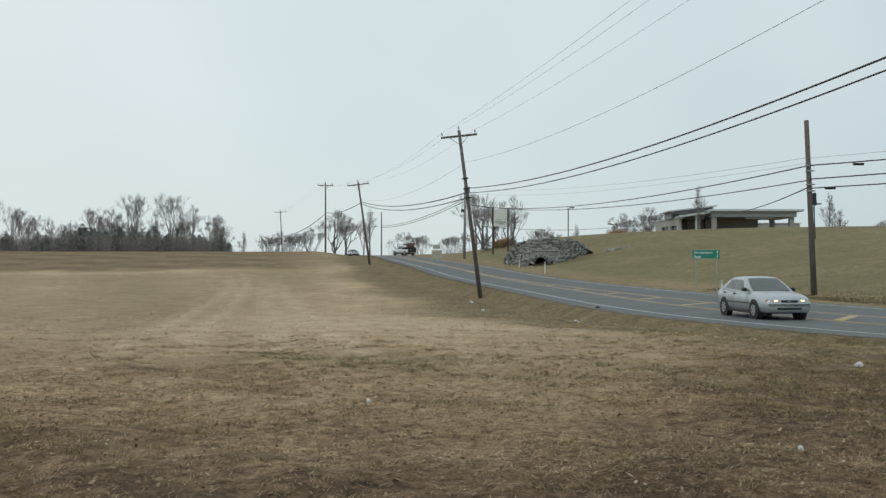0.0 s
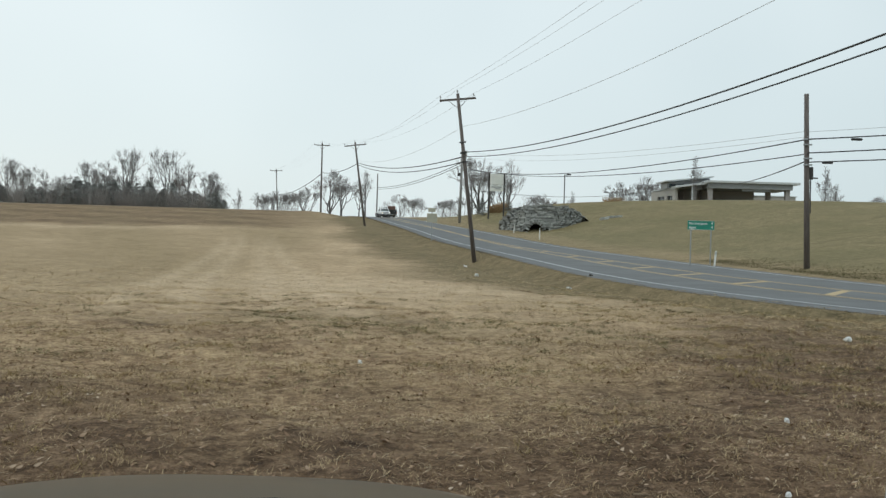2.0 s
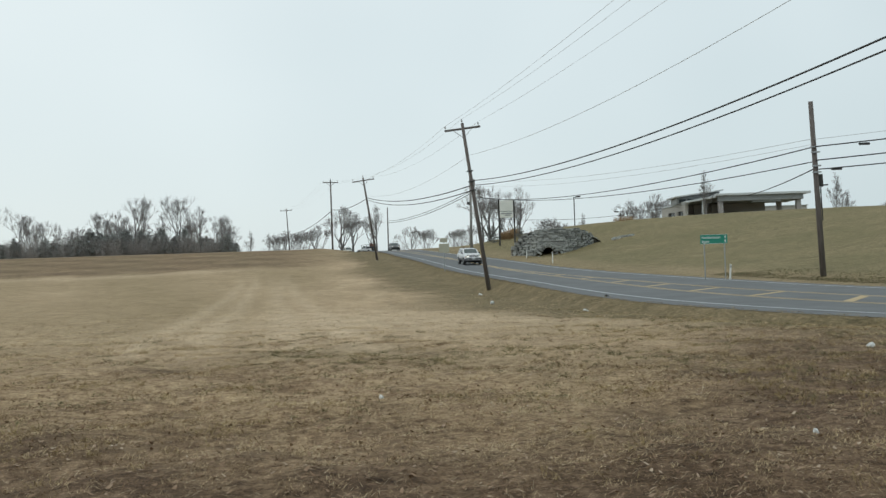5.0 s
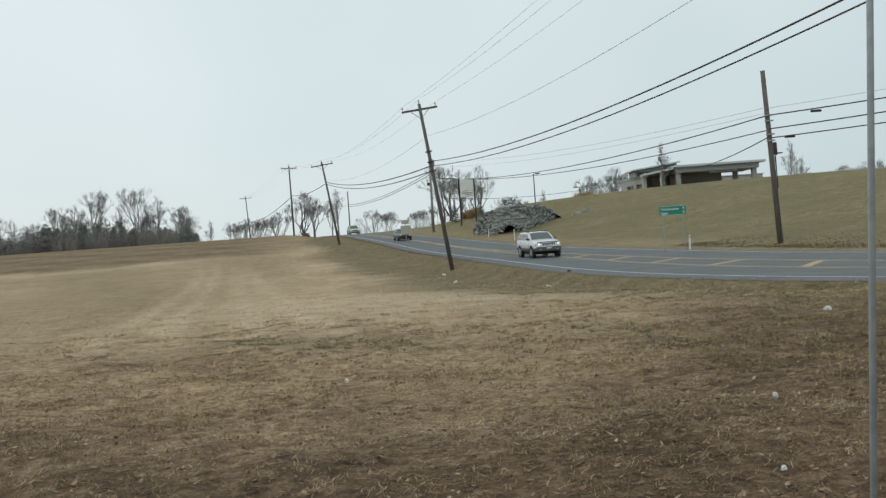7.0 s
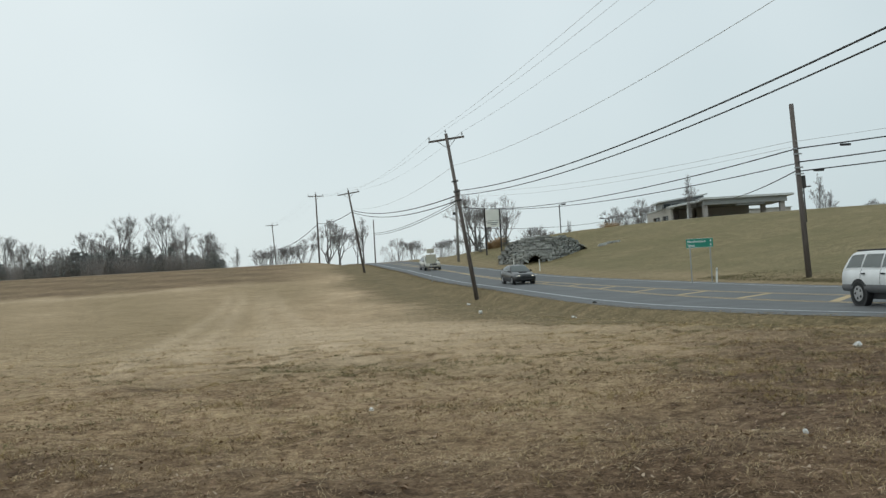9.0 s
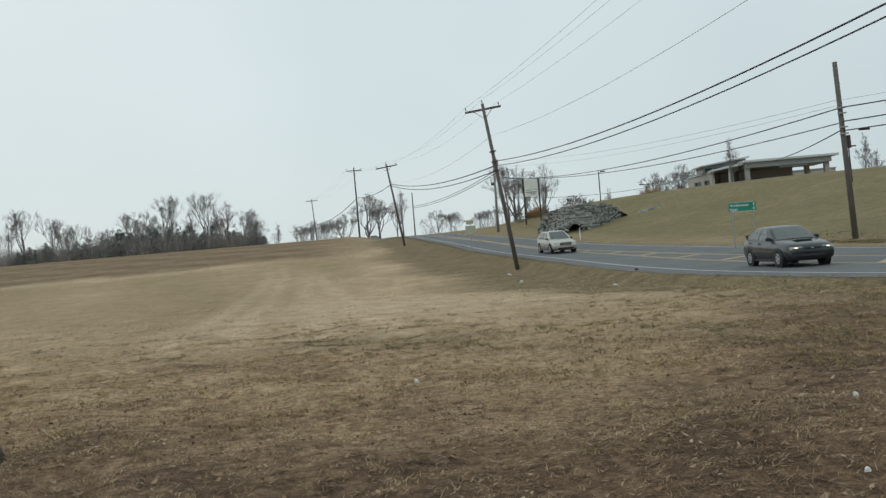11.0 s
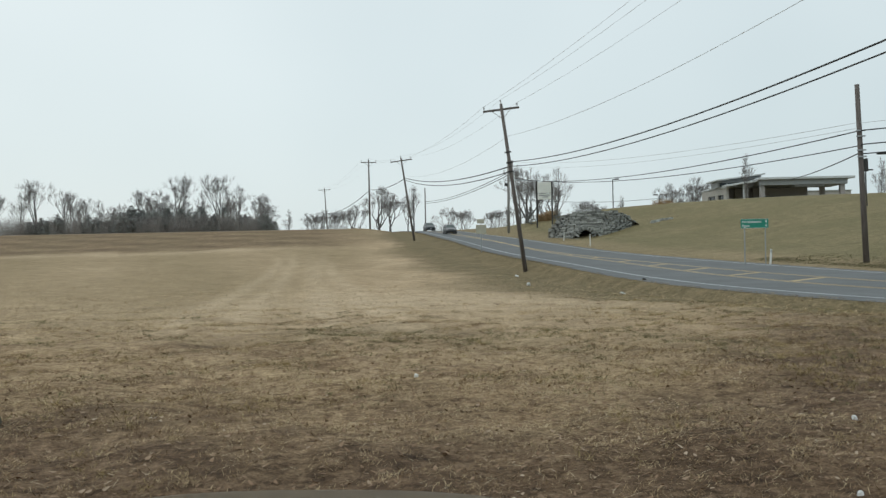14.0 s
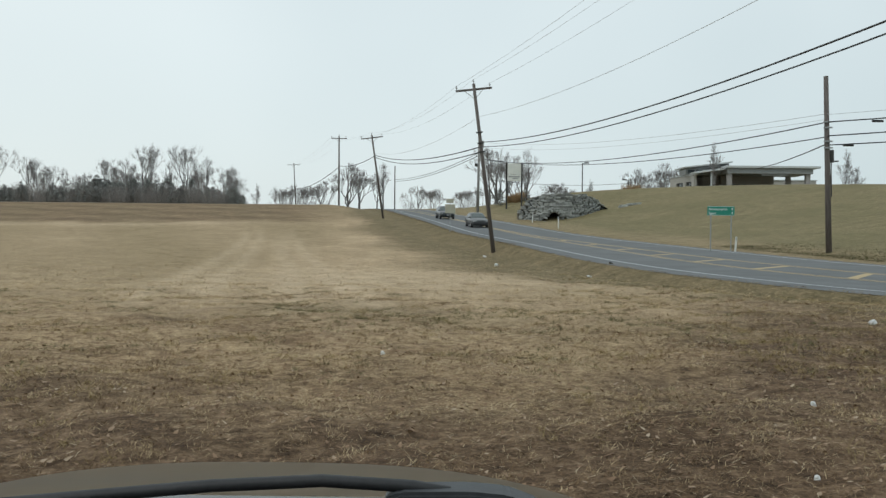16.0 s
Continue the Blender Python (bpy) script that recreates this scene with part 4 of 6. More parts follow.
# single trees along the crest, either side of the road
for px, y, h, src in ((430, 265, 9.5, slim_tree), (476, 262, 8.0, low_tree_2), (492, 274, 9.2, low_tree), (522, 266, 8.8, low_tree_2), (545, 260, 9.6, low_tree), (592, 200, 10.3, round_tree), (612, 218, 9.5, round_tree_2), (655, 205, 10.6, tall_tree_2), (644, 222, 9.5, tall_tree),
                      (716, 262, 7.8, low_tree), (744, 275, 7.8, low_tree_2), (796, 262, 6.8, low_tree_2), (824, 258, 7.4, low_tree), (843, 176, 10.8, tall_tree), (855, 186, 12.4, round_tree), (874, 182, 11.0, tall_tree_2), (908, 174, 11.2, tall_tree), (895, 200, 9.5, low_tree),
                      (957, 178, 5.0, low_tree_2), (975, 185, 4.4, low_tree), (1020, 200, 6.5, slim_tree), (1102, 205, 9.2, round_tree_2), (1118, 222, 8.5, tall_tree_2), (1150, 210, 11.2, round_tree_2), (1166, 218, 10.2, round_tree), (1237, 140, 7.6, slim_tree), (1468, 152, 8.2, slim_tree), (1490, 160, 6.5, slim_tree), (1478, 172, 8, tall_tree),
                      (1540, 230, 7.5, low_tree), (1570, 225, 9, round_tree), (1610, 215, 9, low_tree), (1660, 200, 10, round_tree)):
    base = {tall_tree: 14, tall_tree_2: 14, round_tree: 11, low_tree: 8, low_tree_2: 8, round_tree_2: 11, slim_tree: 8}[src]
    set_tree(src, at_px(px, y), y, h / base, rng.uniform(0, 360))


def conifer(seed, tall, wide):
    rng = random.Random(seed)
    wood, crown = Sticks(), Sticks()
    wood.add(Vector((0, 0, -0.3)), Vector((0, 0, tall * 0.95)), 0.1, 0.02, 6)
    for k in range(190):
        h = rng.uniform(0.03, 0.97) ** 0.9
        reach = wide * (1 - h ** 2.4) * 0.85 * rng.uniform(0.55, 1.15) + 0.12
        g = rng.uniform(0, 2 * math.pi)
        a = Vector((0, 0, tall * h))
        b = a + Vector((math.cos(g) * reach, math.sin(g) * reach, -0.12 * reach + 0.1))
        wood.add(a, b, 0.02, 0.006, 3)
        for q in range(13):
            p = a.lerp(b, 0.25 + 0.75 * rng.random())
            s = (0.14 + 0.2 * rng.random()) * (1.25 - 0.85 * h)
            d1 = Vector((rng.gauss(0, 1), rng.gauss(0, 1), rng.gauss(0, 0.5))).normalized() * s
            d2 = Vector((rng.gauss(0, 1), rng.gauss(0, 1), rng.gauss(0, 0.7))).normalized() * s
            crown.tri(p, p + d1 * 1.6, p + d2)
    ob = thing("conifer", pose(0, 0, 0), "dark dull green conifer at the edge of the wood", "conifer", "conifers under the wood")
    link_part("trunk", wood.mesh("trunk"), "bark", ob)
    link_part("crown", crown.mesh("crown"), "needles", ob)
    return ob


conifers = [conifer(21, 6, 2.9), conifer(22, 6, 3.6)]
for k in range(66):
    px = -40 + 440 * (k / 65) + rng.uniform(-6, 6)
    if 22 < px < 34:
        continue
    y = rng.uniform(195, 212)
    h = rng.uniform(4.2, 6.8) * (1.12 if 130 < px < 330 else 0.85)
    set_tree(conifers[k % 2], at_px(px, y), y, h / 6, rng.uniform(0, 360), sink=0.4)
for px, y, h in ((406, 220, 4.2), (861, 140, 2.6), (455, 290, 4), (463, 300, 3.5)):
    set_tree(conifers[0], at_px(px, y), y, h / 6, 40, "small dark conifer on the crest")


def thicket(name, label, spots, mat, tall, wide, count, seed):
    """Brush: many thin upright stems, as one mass."""
    rg = random.Random(seed)
    st = Sticks()
    for x, y in spots:
        z = hz(x, y) - 0.3
        for k in range(count):
            a = Vector((x + rg.gauss(0, wide), y + rg.gauss(0, wide), z))
            h = tall * rg.uniform(0.5, 1.1)
            b = a + Vector((rg.gauss(0, 0.25) * h, rg.gauss(0, 0.25) * h, h))
            st.add(a, b, 0.035, 0.012, 3)
            for q in range(5):
                p = a.lerp(b, rg.uniform(0.3, 1))
                st.add(p, p + Vector((rg.gauss(0, 0.3), rg.gauss(0, 0.3), rg.uniform(0.1, 0.5))) * h * 0.4, 0.018, 0.008, 3)
    ob = link_part(name, st.mesh(name), mat)
    return tagged(ob, label, "brush", kind="stuff")


thicket("thicket", "grey brown leafless brush under the wood's trees", [(at_px(px, 214), 198 + rng.uniform(-6, 14)) for px in range(-60, 402, 5)], "brush", 4.6, 1.4, 52, 31)
thicket("thicket", "pale leafless shrubs along the crest", [(at_px(px, 250), 250) for px in (470, 478, 490, 512, 520, 532, 552, 560, 455, 700, 710, 790, 806, 815, 950, 965)], "twigs", 3.6, 1.4, 16, 32)
thicket("thicket", "low leafless shrubs behind the stone kiln", [(at_px(px, 165), 165) for px in (940, 950, 962, 972, 985)], "twigs", 2.6, 0.9, 22, 33)


def straw_clump(x, y, tall, wide, seed):
    rg = random.Random(seed)
    st = Sticks()
    for k in range(420):
        g, r = rg.uniform(0, 2 * math.pi), wide * math.sqrt(rg.random()) * 0.55
        a = Vector((math.cos(g) * r, math.sin(g) * r, -0.1))
        h = tall * rg.uniform(0.6, 1.05)
        b = a + Vector((math.cos(g) * r * 0.9 + rg.gauss(0, 0.08), math.sin(g) * r * 0.9 + rg.gauss(0, 0.08), h))
        st.add(a, b, 0.022, 0.008, 3)
    ob = thing("ornamental_grass", pose(x, y, hz(x, y)), "dry orange ornamental grass clump on the lawn's edge", "ornamental grass", "ornamental grasses")
    link_part("blades", st.mesh("blades"), "straw", ob)


for k, (px, y, h, w) in enumerate(((881, 141, 1.2, 0.95), (892, 139, 1.35, 1.0), (899, 141, 1.3, 0.9), (1090, 147, 2.0, 1.5), (1099, 148, 1.9, 1.4))):
    straw_clump(at_px(px, y), y, h, w, 40 + k)
for k, (px, y, h) in enumerate(((908, 137, 1.7), (1165, 165, 3.0))):
    set_tree(conifers[1], at_px(px, y), y, h / 6, 70 * k, "dark brown evergreen shrub on the lawn's edge")


# ---------------------------------------------------------------- vehicles
def paint_material(name, c, metal=0.3, rough=0.32, dirt=(0.16, 0.15, 0.13), amount=0.25):
    m, n, l, b = material(name, rough, metal, 0.5)
    v = coords(n, l)
    grime = ramp_node(n, l, noise_node(n, l, v, 2.2, 5), [(0.42, (0, 0, 0)), (0.75, (amount,) * 3)])
    l.new(mix_node(n, l, grime, c, dirt), b.inputs["Base Color"])
    b.inputs["Coat Weight"].default_value = 0.5
    b.inputs["Coat Roughness"].default_value = 0.12
    return m


def glow_material(name, c, strength):
    m, n, l, b = material(name, 0.2)
    b.inputs["Base Color"].default_value = (*c, 1)
    b.inputs["Emission Color"].default_value = (*c, 1)
    b.inputs["Emission Strength"].default_value = strength
    return m


M["silver"] = paint_material("silver_car_paint", (0.50, 0.52, 0.54), 0.5, 0.4)
M["white_car"] = paint_material("white_car_paint", (0.74, 0.75, 0.75), 0.0, 0.35, amount=0.12)
M["black_car"] = paint_material("dark_green_black_paint", (0.016, 0.018, 0.019), 0.2, 0.3, amount=0.18)
M["beige_car"] = paint_material("champagne_car_paint", (0.52, 0.50, 0.43), 0.35, 0.4, amount=0.2)
M["grey_car"] = paint_material("dark_grey_car_paint", (0.055, 0.058, 0.062), 0.4, 0.35, amount=0.2)
M["blue_car"] = paint_material("dark_slate_car_paint", (0.03, 0.036, 0.042), 0.4, 0.35, amount=0.2)
M["tan_car"] = paint_material("olive_tan_car_paint", (0.26, 0.195, 0.125), 0.0, 0.6, amount=0.35)
M["tan_car"].node_tree.nodes["Principled BSDF"].inputs["Coat Weight"].default_value = 0.0
M["tan_car"].node_tree.nodes["Principled BSDF"].inputs["Specular IOR Level"].default_value = 0.3
M["cladding"] = plain("grey_plastic_cladding", (0.085, 0.085, 0.088), (0.13, 0.13, 0.132), 6, 0.6, bump=0.1)
M["rim"] = plain("alloy_rim", (0.36, 0.36, 0.36), (0.52, 0.52, 0.52), 9, 0.4, 0.6, bump=0)
M["lens_clear"] = plain("clear_lamp_lens", (0.42, 0.43, 0.42), (0.62, 0.63, 0.62), 20, 0.12, 0.2, bump=0)
M["lens_amber"] = plain("amber_lamp_lens", (0.55, 0.20, 0.05), (0.7, 0.30, 0.08), 20, 0.2, bump=0)
M["chrome"] = plain("chrome_trim", (0.5, 0.5, 0.5), (0.62, 0.62, 0.62), 10, 0.2, 0.9, bump=0)
M["lamp_on"] = glow_material("lit_headlamp", (1.0, 0.90, 0.72), 1.5)
M["lamp_warm"] = glow_material("lit_warm_headlamp", (1.0, 0.80, 0.52), 1.6)
M["plate"] = plain("number_plate", (0.55, 0.57, 0.6), (0.66, 0.67, 0.68), 20, 0.5, bump=0)
M["rust_crate"] = plain("reddish_brown_crate", (0.13, 0.07, 0.055), (0.22, 0.13, 0.10), 3, 0.9)
M["gloss_black"] = plain("glossy_black_mirror", (0.01, 0.01, 0.011), (0.02, 0.02, 0.021), 6, 0.08, 0.0, 0.8, bump=0)
M["car_glass"] = glass_material("car_window_glass", (0.085, 0.102, 0.095), 0.06)
M["car_glass"].node_tree.nodes["Principled BSDF"].inputs["Specular IOR Level"].default_value = 0.9


def loft(stations, crown=0.03, top_only=None, grow=0.0):
    """A body shell through stations of x, bottom, top, half width."""
    bm = B()
    rings = []
    for x, zb, zt, w in stations:
        w += grow
        zt2 = min(zt, top_only) if top_only else zt
        h = zt2 - zb
        half = [(0.80 * w, zb), (0.95 * w, zb + 0.10 * h), (w, zb + 0.40 * h), (0.995 * w, zb + 0.62 * h), (0.965 * w, zb + 0.86 * h), (0.86 * w, zt2), (0.5 * w, zt2 + crown * 0.8), (0.0, zt2 + crown)]
        ring = [(x, y, z) for y, z in half] + [(x, -y, z) for y, z in half[-2::-1]]
        rings.append([bm.verts.new(p) for p in ring])
    n = len(rings[0])
    for a, b in zip(rings, rings[1:]):
        for i in range(n - 1):
            bm.faces.new((a[i], a[i + 1], b[i + 1], b[i]))
        bm.faces.new((a[n - 1], a[0], b[0], b[n - 1]))
    bm.faces.new(rings[0])
    bm.faces.new(list(reversed(rings[-1])))
    bmesh.ops.recalc_face_normals(bm, faces=bm.faces)
    return bm


def wheel(ob, x, y, r, width, rim="rim"):
    s = 1 if y > 0 else -1
    bm = B()
    rod(bm, (x, y - s * width, r), (x, y, r), r, r, 28)
    bmesh.ops.bevel(bm, geom=[e for e in bm.edges if abs(e.verts[0].co.y - e.verts[1].co.y) < 1e-4], offset=0.03, segments=2, affect="EDGES")
    w = new("wheel")
    w.parent = ob
    part("tyre", bm, "rubber", w)
    bm = B()
    rod(bm, (x, y - s * 0.05, r), (x, y + s * 0.006, r), r * 0.66, r * 0.62, 24)
    part("rim", bm, rim, w, "alloy rim")
    for k in range(5):
        g = 2 * math.pi * k / 5
        bm = B()
        c = Vector((x + math.cos(g + 0.63) * r * 0.40, y + s * 0.008, r + math.sin(g + 0.63) * r * 0.40))
        rod(bm, c - Vector((0, s * 0.004, 0)), c + Vector((0, s * 0.003, 0)), r * 0.12, seg=8)
        part("rim_hole", bm, "black_plastic", w)
    return w


def vehicle(name, label, category, paint, st, cab, roof_z, wb, wr, sides, wheel_r, axles, extras):
    """st: body stations; cab: x of rear glass foot, roof rear, roof front, windscreen foot; sides: window panes as low x0, x1, high x0, x1."""
    ob = thing(name, pose(0, 0, 0), label, category, "vehicles on the road")
    xs, zt = [s[0] for s in st], [s[2] for s in st]
    belt = lambda x: float(np.interp(x, xs, zt)) - 0.015
    part("body", loft(st), paint, ob, "", True)
    half = max(s[3] for s in st)
    xa, xb, xc, xd = cab
    xm = (xb + xc) / 2
    deep = roof_z - belt(xm)
    ease = np.linspace(-0.17, 0.17, 9)

    def top(x):
        """Roofline with eased corners."""
        return float(np.mean(np.interp(x + ease, [xa - 0.4, xa, xb, xm, xc, xd, xd + 0.4], [belt(xa) - 0.12, belt(xa), roof_z - 0.015, roof_z + 0.015, roof_z - 0.01, belt(xd), belt(xd) - 0.12])))

    def side(x, z):
        h = min(max((z - belt(x)) / deep, 0.0), 1.1)
        return (wb + (wr - wb) * h ** 1.35) * (1 - 0.05 * float(smooth(x, xc, xd)) - 0.03 * float(smooth(-x, -xb, -xa)))

    bm = B()
    rings = []
    for x in np.linspace(xa - 0.05, xd + 0.05, 26):
        lo, hi = belt(x) - 0.05, max(top(x), belt(x) - 0.04)
        ring = [(side(x, lo + v * (hi - lo)), lo + v * (hi - lo)) for v in (0, 0.3, 0.6, 0.85, 0.95)]
        w = side(x, hi)
        ring += [(w * 0.95, hi), (w * 0.62, hi + 0.016), (0.0, hi + 0.024)]
        pts = [(x, y, z) for y, z in ring] + [(x, -y, z) for y, z in ring[-2::-1]]
        rings.append([bm.verts.new(p) for p in pts])
    for a, b in zip(rings, rings[1:]):
        for q in range(len(a) - 1):
            bm.faces.new((a[q], a[q + 1], b[q + 1], b[q]))
    bmesh.ops.recalc_face_normals(bm, faces=bm.faces)
    part("cabin", bm, paint, ob, "painted roof and pillars", True)

    def pane(name, grid, label=""):
        g = B()
        rows = [[g.verts.new(p) for p in row] for row in grid]
        for a, b in zip(rows, rows[1:]):
            for q in range(len(a) - 1):
                g.faces.new((a[q], a[q + 1], b[q + 1], b[q]))
        bmesh.ops.recalc_face_normals(g, faces=g.faces)
        part(name, g, "car_glass", ob, label, True)

    for name, x0, x1, push, label in (("windscreen", xc + 0.06, xd - 0.05, 0.008, "large sloping windscreen"), ("rear_window", xa + 0.06, xb - 0.02, -0.008, "")):
        grid = []
        for x in np.linspace(x0, x1, 8):
            w = side(x, top(x)) * 0.95 - 0.055
            grid.append([(x + push, w * u, top(x) + 0.011 + 0.024 * (1 - (u * 0.9) ** 2)) for u in np.linspace(-1, 1, 9)])
        pane(name, grid, label)
    for sg in (1, -1):
        for l0, l1, h0, h1 in sides:
            grid = []
            for v in np.linspace(0, 1, 6):
                row = []
                for u in np.linspace(0, 1, 5):
                    x = (l0 + (l1 - l0) * u) * (1 - v) + (h0 + (h1 - h0) * u) * v
                    z = belt(x) + 0.035 + v * (min(roof_z, top(x)) - 0.085 - belt(x) - 0.035)
                    row.append((x, sg * (side(x, z) + 0.009), z))
                grid.append(row)
            pane("side_window", grid)
    for x in axles:
        for s in (1, -1):
            # solid black disc on the closed body stands for the shaded wheel well
            bm = B()
            rod(bm, (x, s * (half - 0.20), wheel_r * 1.02), (x, s * (half + 0.003), wheel_r * 1.02), wheel_r + 0.065, seg=28)
            part("wheel_well_disc", bm, "black_plastic", ob, "black disc for the shaded wheel well")
            wheel(ob, x, s * (half + 0.012), wheel_r, 0.20)
    bm = B()
    box(bm, axles[0] + 0.1, axles[1] - 0.1, -half * 0.8, half * 0.8, wheel_r * 0.55, wheel_r + 0.1)
    part("underbody", bm, "black_plastic", ob, "dark underbody")
    for s in (1, -1):
        bm = B()
        box(bm, xd - 0.42, xd - 0.24, s * (wb + 0.06) - 0.075, s * (wb + 0.06) + 0.075, belt(xd - 0.3) + 0.02, belt(xd - 0.3) + 0.14, 0.03)
        part("wing_mirror", bm, "black_plastic", ob, "black wing mirror")
    lows, wides = [q[1] for q in st], [q[3] for q in st]
    seams = [sides[0][1] + 0.14] + [q[0] - 0.04 for q in sides[:2]]
    for x in seams:                                  # gaps round the doors
        lo, hi, w = (float(np.interp(x, xs, k)) for k in (lows, zt, wides))
        h = hi - lo
        line = [(0.965 * w, lo + 0.16 * h), (w, lo + 0.40 * h), (0.995 * w, lo + 0.62 * h), (0.965 * w, lo + 0.86 * h), (0.90 * w, lo + 0.965 * h)]
        for sg in (1, -1):
            g = B()
            rows = [[g.verts.new((x + e, sg * (y + 0.005), z)) for e in (-0.009, 0.009)] for y, z in line]
            for a, b in zip(rows, rows[1:]):
                g.faces.new((a[0], a[1], b[1], b[0]))
            part("door_gap", g, "black_plastic", ob)
    for nm, x0, x1, y0, y1, z0, z1, mat, mirror in extras:
        for s in ((1, -1) if mirror else (1,)):
            bm = B()
            box(bm, x0, x1, min(s * y0, s * y1), max(s * y0, s * y1), z0, z1, min(0.02, (x1 - x0) * 0.3, abs(y1 - y0) * 0.3, (z1 - z0) * 0.3))
            part(nm, bm, mat, ob)
    return ob


SEDAN = [(-2.22, 0.42, 0.78, 0.66), (-2.14, 0.30, 0.93, 0.78), (-1.9, 0.25, 0.985, 0.83), (-1.35, 0.22, 0.985, 0.845), (-0.5, 0.20, 0.945, 0.85), (0.4, 0.20, 0.915, 0.85), (0.98, 0.20, 0.90, 0.845),
         (1.45, 0.21, 0.845, 0.84), (1.9, 0.22, 0.775, 0.82), (2.10, 0.24, 0.705, 0.78), (2.20, 0.28, 0.60, 0.71)]
SEDAN_PANES = [(-0.42, 0.62, -0.38, 0.02), (-1.34, -0.50, -0.98, -0.46)]


def sedan(name, label, paint, lit, amber, grille="black_plastic", side="cladding"):
    light = [("headlight", 2.0, 2.165, 0.32, 0.75, 0.575, 0.68, "lens_clear", True), ("bulb", 2.06, 2.18, 0.48, 0.60, 0.59, 0.665, lit, True)]
    if amber:
        light = [("headlight", 2.02, 2.185, 0.31, 0.62, 0.575, 0.68, "lens_clear", True), ("bulb", 2.10, 2.197, 0.38, 0.52, 0.59, 0.665, lit, True), ("turn_lamp", 1.94, 2.13, 0.62, 0.752, 0.58, 0.675, "lens_amber", True)]
    return vehicle(name, label, "car", paint, SEDAN, (-1.66, -1.06, 0.02, 0.90), 1.385, 0.80, 0.585, SEDAN_PANES, 0.30, (-1.30, 1.32), light + [
        ("grille", 2.10, 2.21, -0.29, 0.29, 0.575, 0.66, grille, False), ("badge", 2.19, 2.218, -0.05, 0.05, 0.60, 0.64, "chrome", False), ("bumper_intake", 2.14, 2.215, -0.42, 0.42, 0.34, 0.42, "black_plastic", False),
        ("front_bumper", 2.05, 2.20, -0.72, 0.72, 0.43, 0.555, paint, False), ("door_moulding", -1.0, 0.95, 0.845, 0.868, 0.50, 0.56, side, True), ("door_handle", -0.42, -0.24, 0.83, 0.862, 0.80, 0.835, "black_plastic", True),
        ("rear_handle", -1.30, -1.12, 0.83, 0.858, 0.82, 0.855, "black_plastic", True), ("tail_light", -2.17, -2.08, 0.42, 0.76, 0.66, 0.84, "lens_amber", True), ("sill", -0.95, 0.95, 0.79, 0.835, 0.19, 0.27, "black_plastic", True)])


silver_sedan = sedan("sedan", "silver four-door sedan with lit headlights on the road", "silver", "lamp_warm", True)
dark_sedan = sedan("sedan", "dark green-black sedan with a hood scoop and lit headlights", "black_car", "lamp_on", False, side="black_car")
bm = B()
box(bm, 1.15, 1.55, -0.30, 0.30, 0.86, 0.925, 0.025)
part("hood_scoop", bm, "black_car", dark_sedan)
bm = B()
box(bm, -2.16, -1.98, -0.72, 0.72, 1.10, 1.13, 0.012)
box(bm, -2.12, -2.02, -0.66, -0.60, 0.95, 1.11)
box(bm, -2.12, -2.02, 0.60, 0.66, 0.95, 1.11)
part("rear_spoiler", bm, "black_car", dark_sedan)
grey_sedan = sedan("sedan", "dark grey sedan coming down the hill", "grey_car", "lens_clear", False, side="grey_car")

SUV = [(-2.30, 0.50, 0.95, 0.80), (-2.24, 0.42, 1.08, 0.88), (-1.8, 0.40, 1.12, 0.90), (-0.6, 0.38, 1.115, 0.905), (0.4, 0.38, 1.11, 0.905), (0.95, 0.38, 1.10, 0.90), (1.5, 0.38, 1.07, 0.885), (2.05, 0.40, 1.01, 0.85), (2.22, 0.42, 0.95, 0.80), (2.30, 0.46, 0.80, 0.74)]
suv = vehicle("suv", "white boxy SUV with grey lower cladding and lit headlights", "car", "white_car", SUV, (-2.22, -1.95, 0.12, 0.95), 1.60, 0.83, 0.66,
              [(-0.25, 0.68, -0.22, 0.14), (-1.22, -0.33, -1.12, -0.30), (-2.08, -1.30, -1.86, -1.22)], 0.365, (-1.36, 1.36), [
    ("headlight", 2.12, 2.27, 0.49, 0.76, 0.75, 0.915, "lens_clear", True), ("bulb", 2.2, 2.285, 0.56, 0.68, 0.79, 0.895, "lamp_on", True), ("turn_lamp", 2.04, 2.22, 0.76, 0.83, 0.75, 0.88, "lens_amber", True), ("grille_surround", 2.2, 2.292, -0.46, 0.46, 0.715, 0.95, "white_car", False),
    ("hood_deflector", 2.10, 2.24, -0.70, 0.70, 0.955, 1.005, "black_plastic", False), ("number_plate", 2.315, 2.33, -0.16, 0.16, 0.56, 0.66, "plate", False), ("front_bumper", 2.12, 2.315, -0.80, 0.80, 0.44, 0.70, "cladding", False),
    ("fog_lamp", 2.30, 2.32, 0.48, 0.60, 0.50, 0.57, "lens_clear", True), ("door_handle", -0.22, -0.04, 0.895, 0.925, 0.93, 0.975, "black_plastic", True), ("rear_handle", -1.18, -1.0, 0.895, 0.925, 0.93, 0.975, "black_plastic", True),
    ("roof_rail", -1.8, 0.05, 0.56, 0.60, 1.61, 1.66, "black_plastic", True), ("roof_crossbar", -1.3, -1.24, -0.58, 0.58, 1.635, 1.66, "black_plastic", False), ("roof_crossbar", -0.4, -0.34, -0.58, 0.58, 1.635, 1.66, "black_plastic", False)])
for k in range(7):
    bm = B()
    y = -0.36 + 0.12 * k
    box(bm, 2.27, 2.30, y - 0.042, y + 0.042, 0.735, 0.935, 0.01)
    part("grille_slot", bm, "black_plastic", suv)
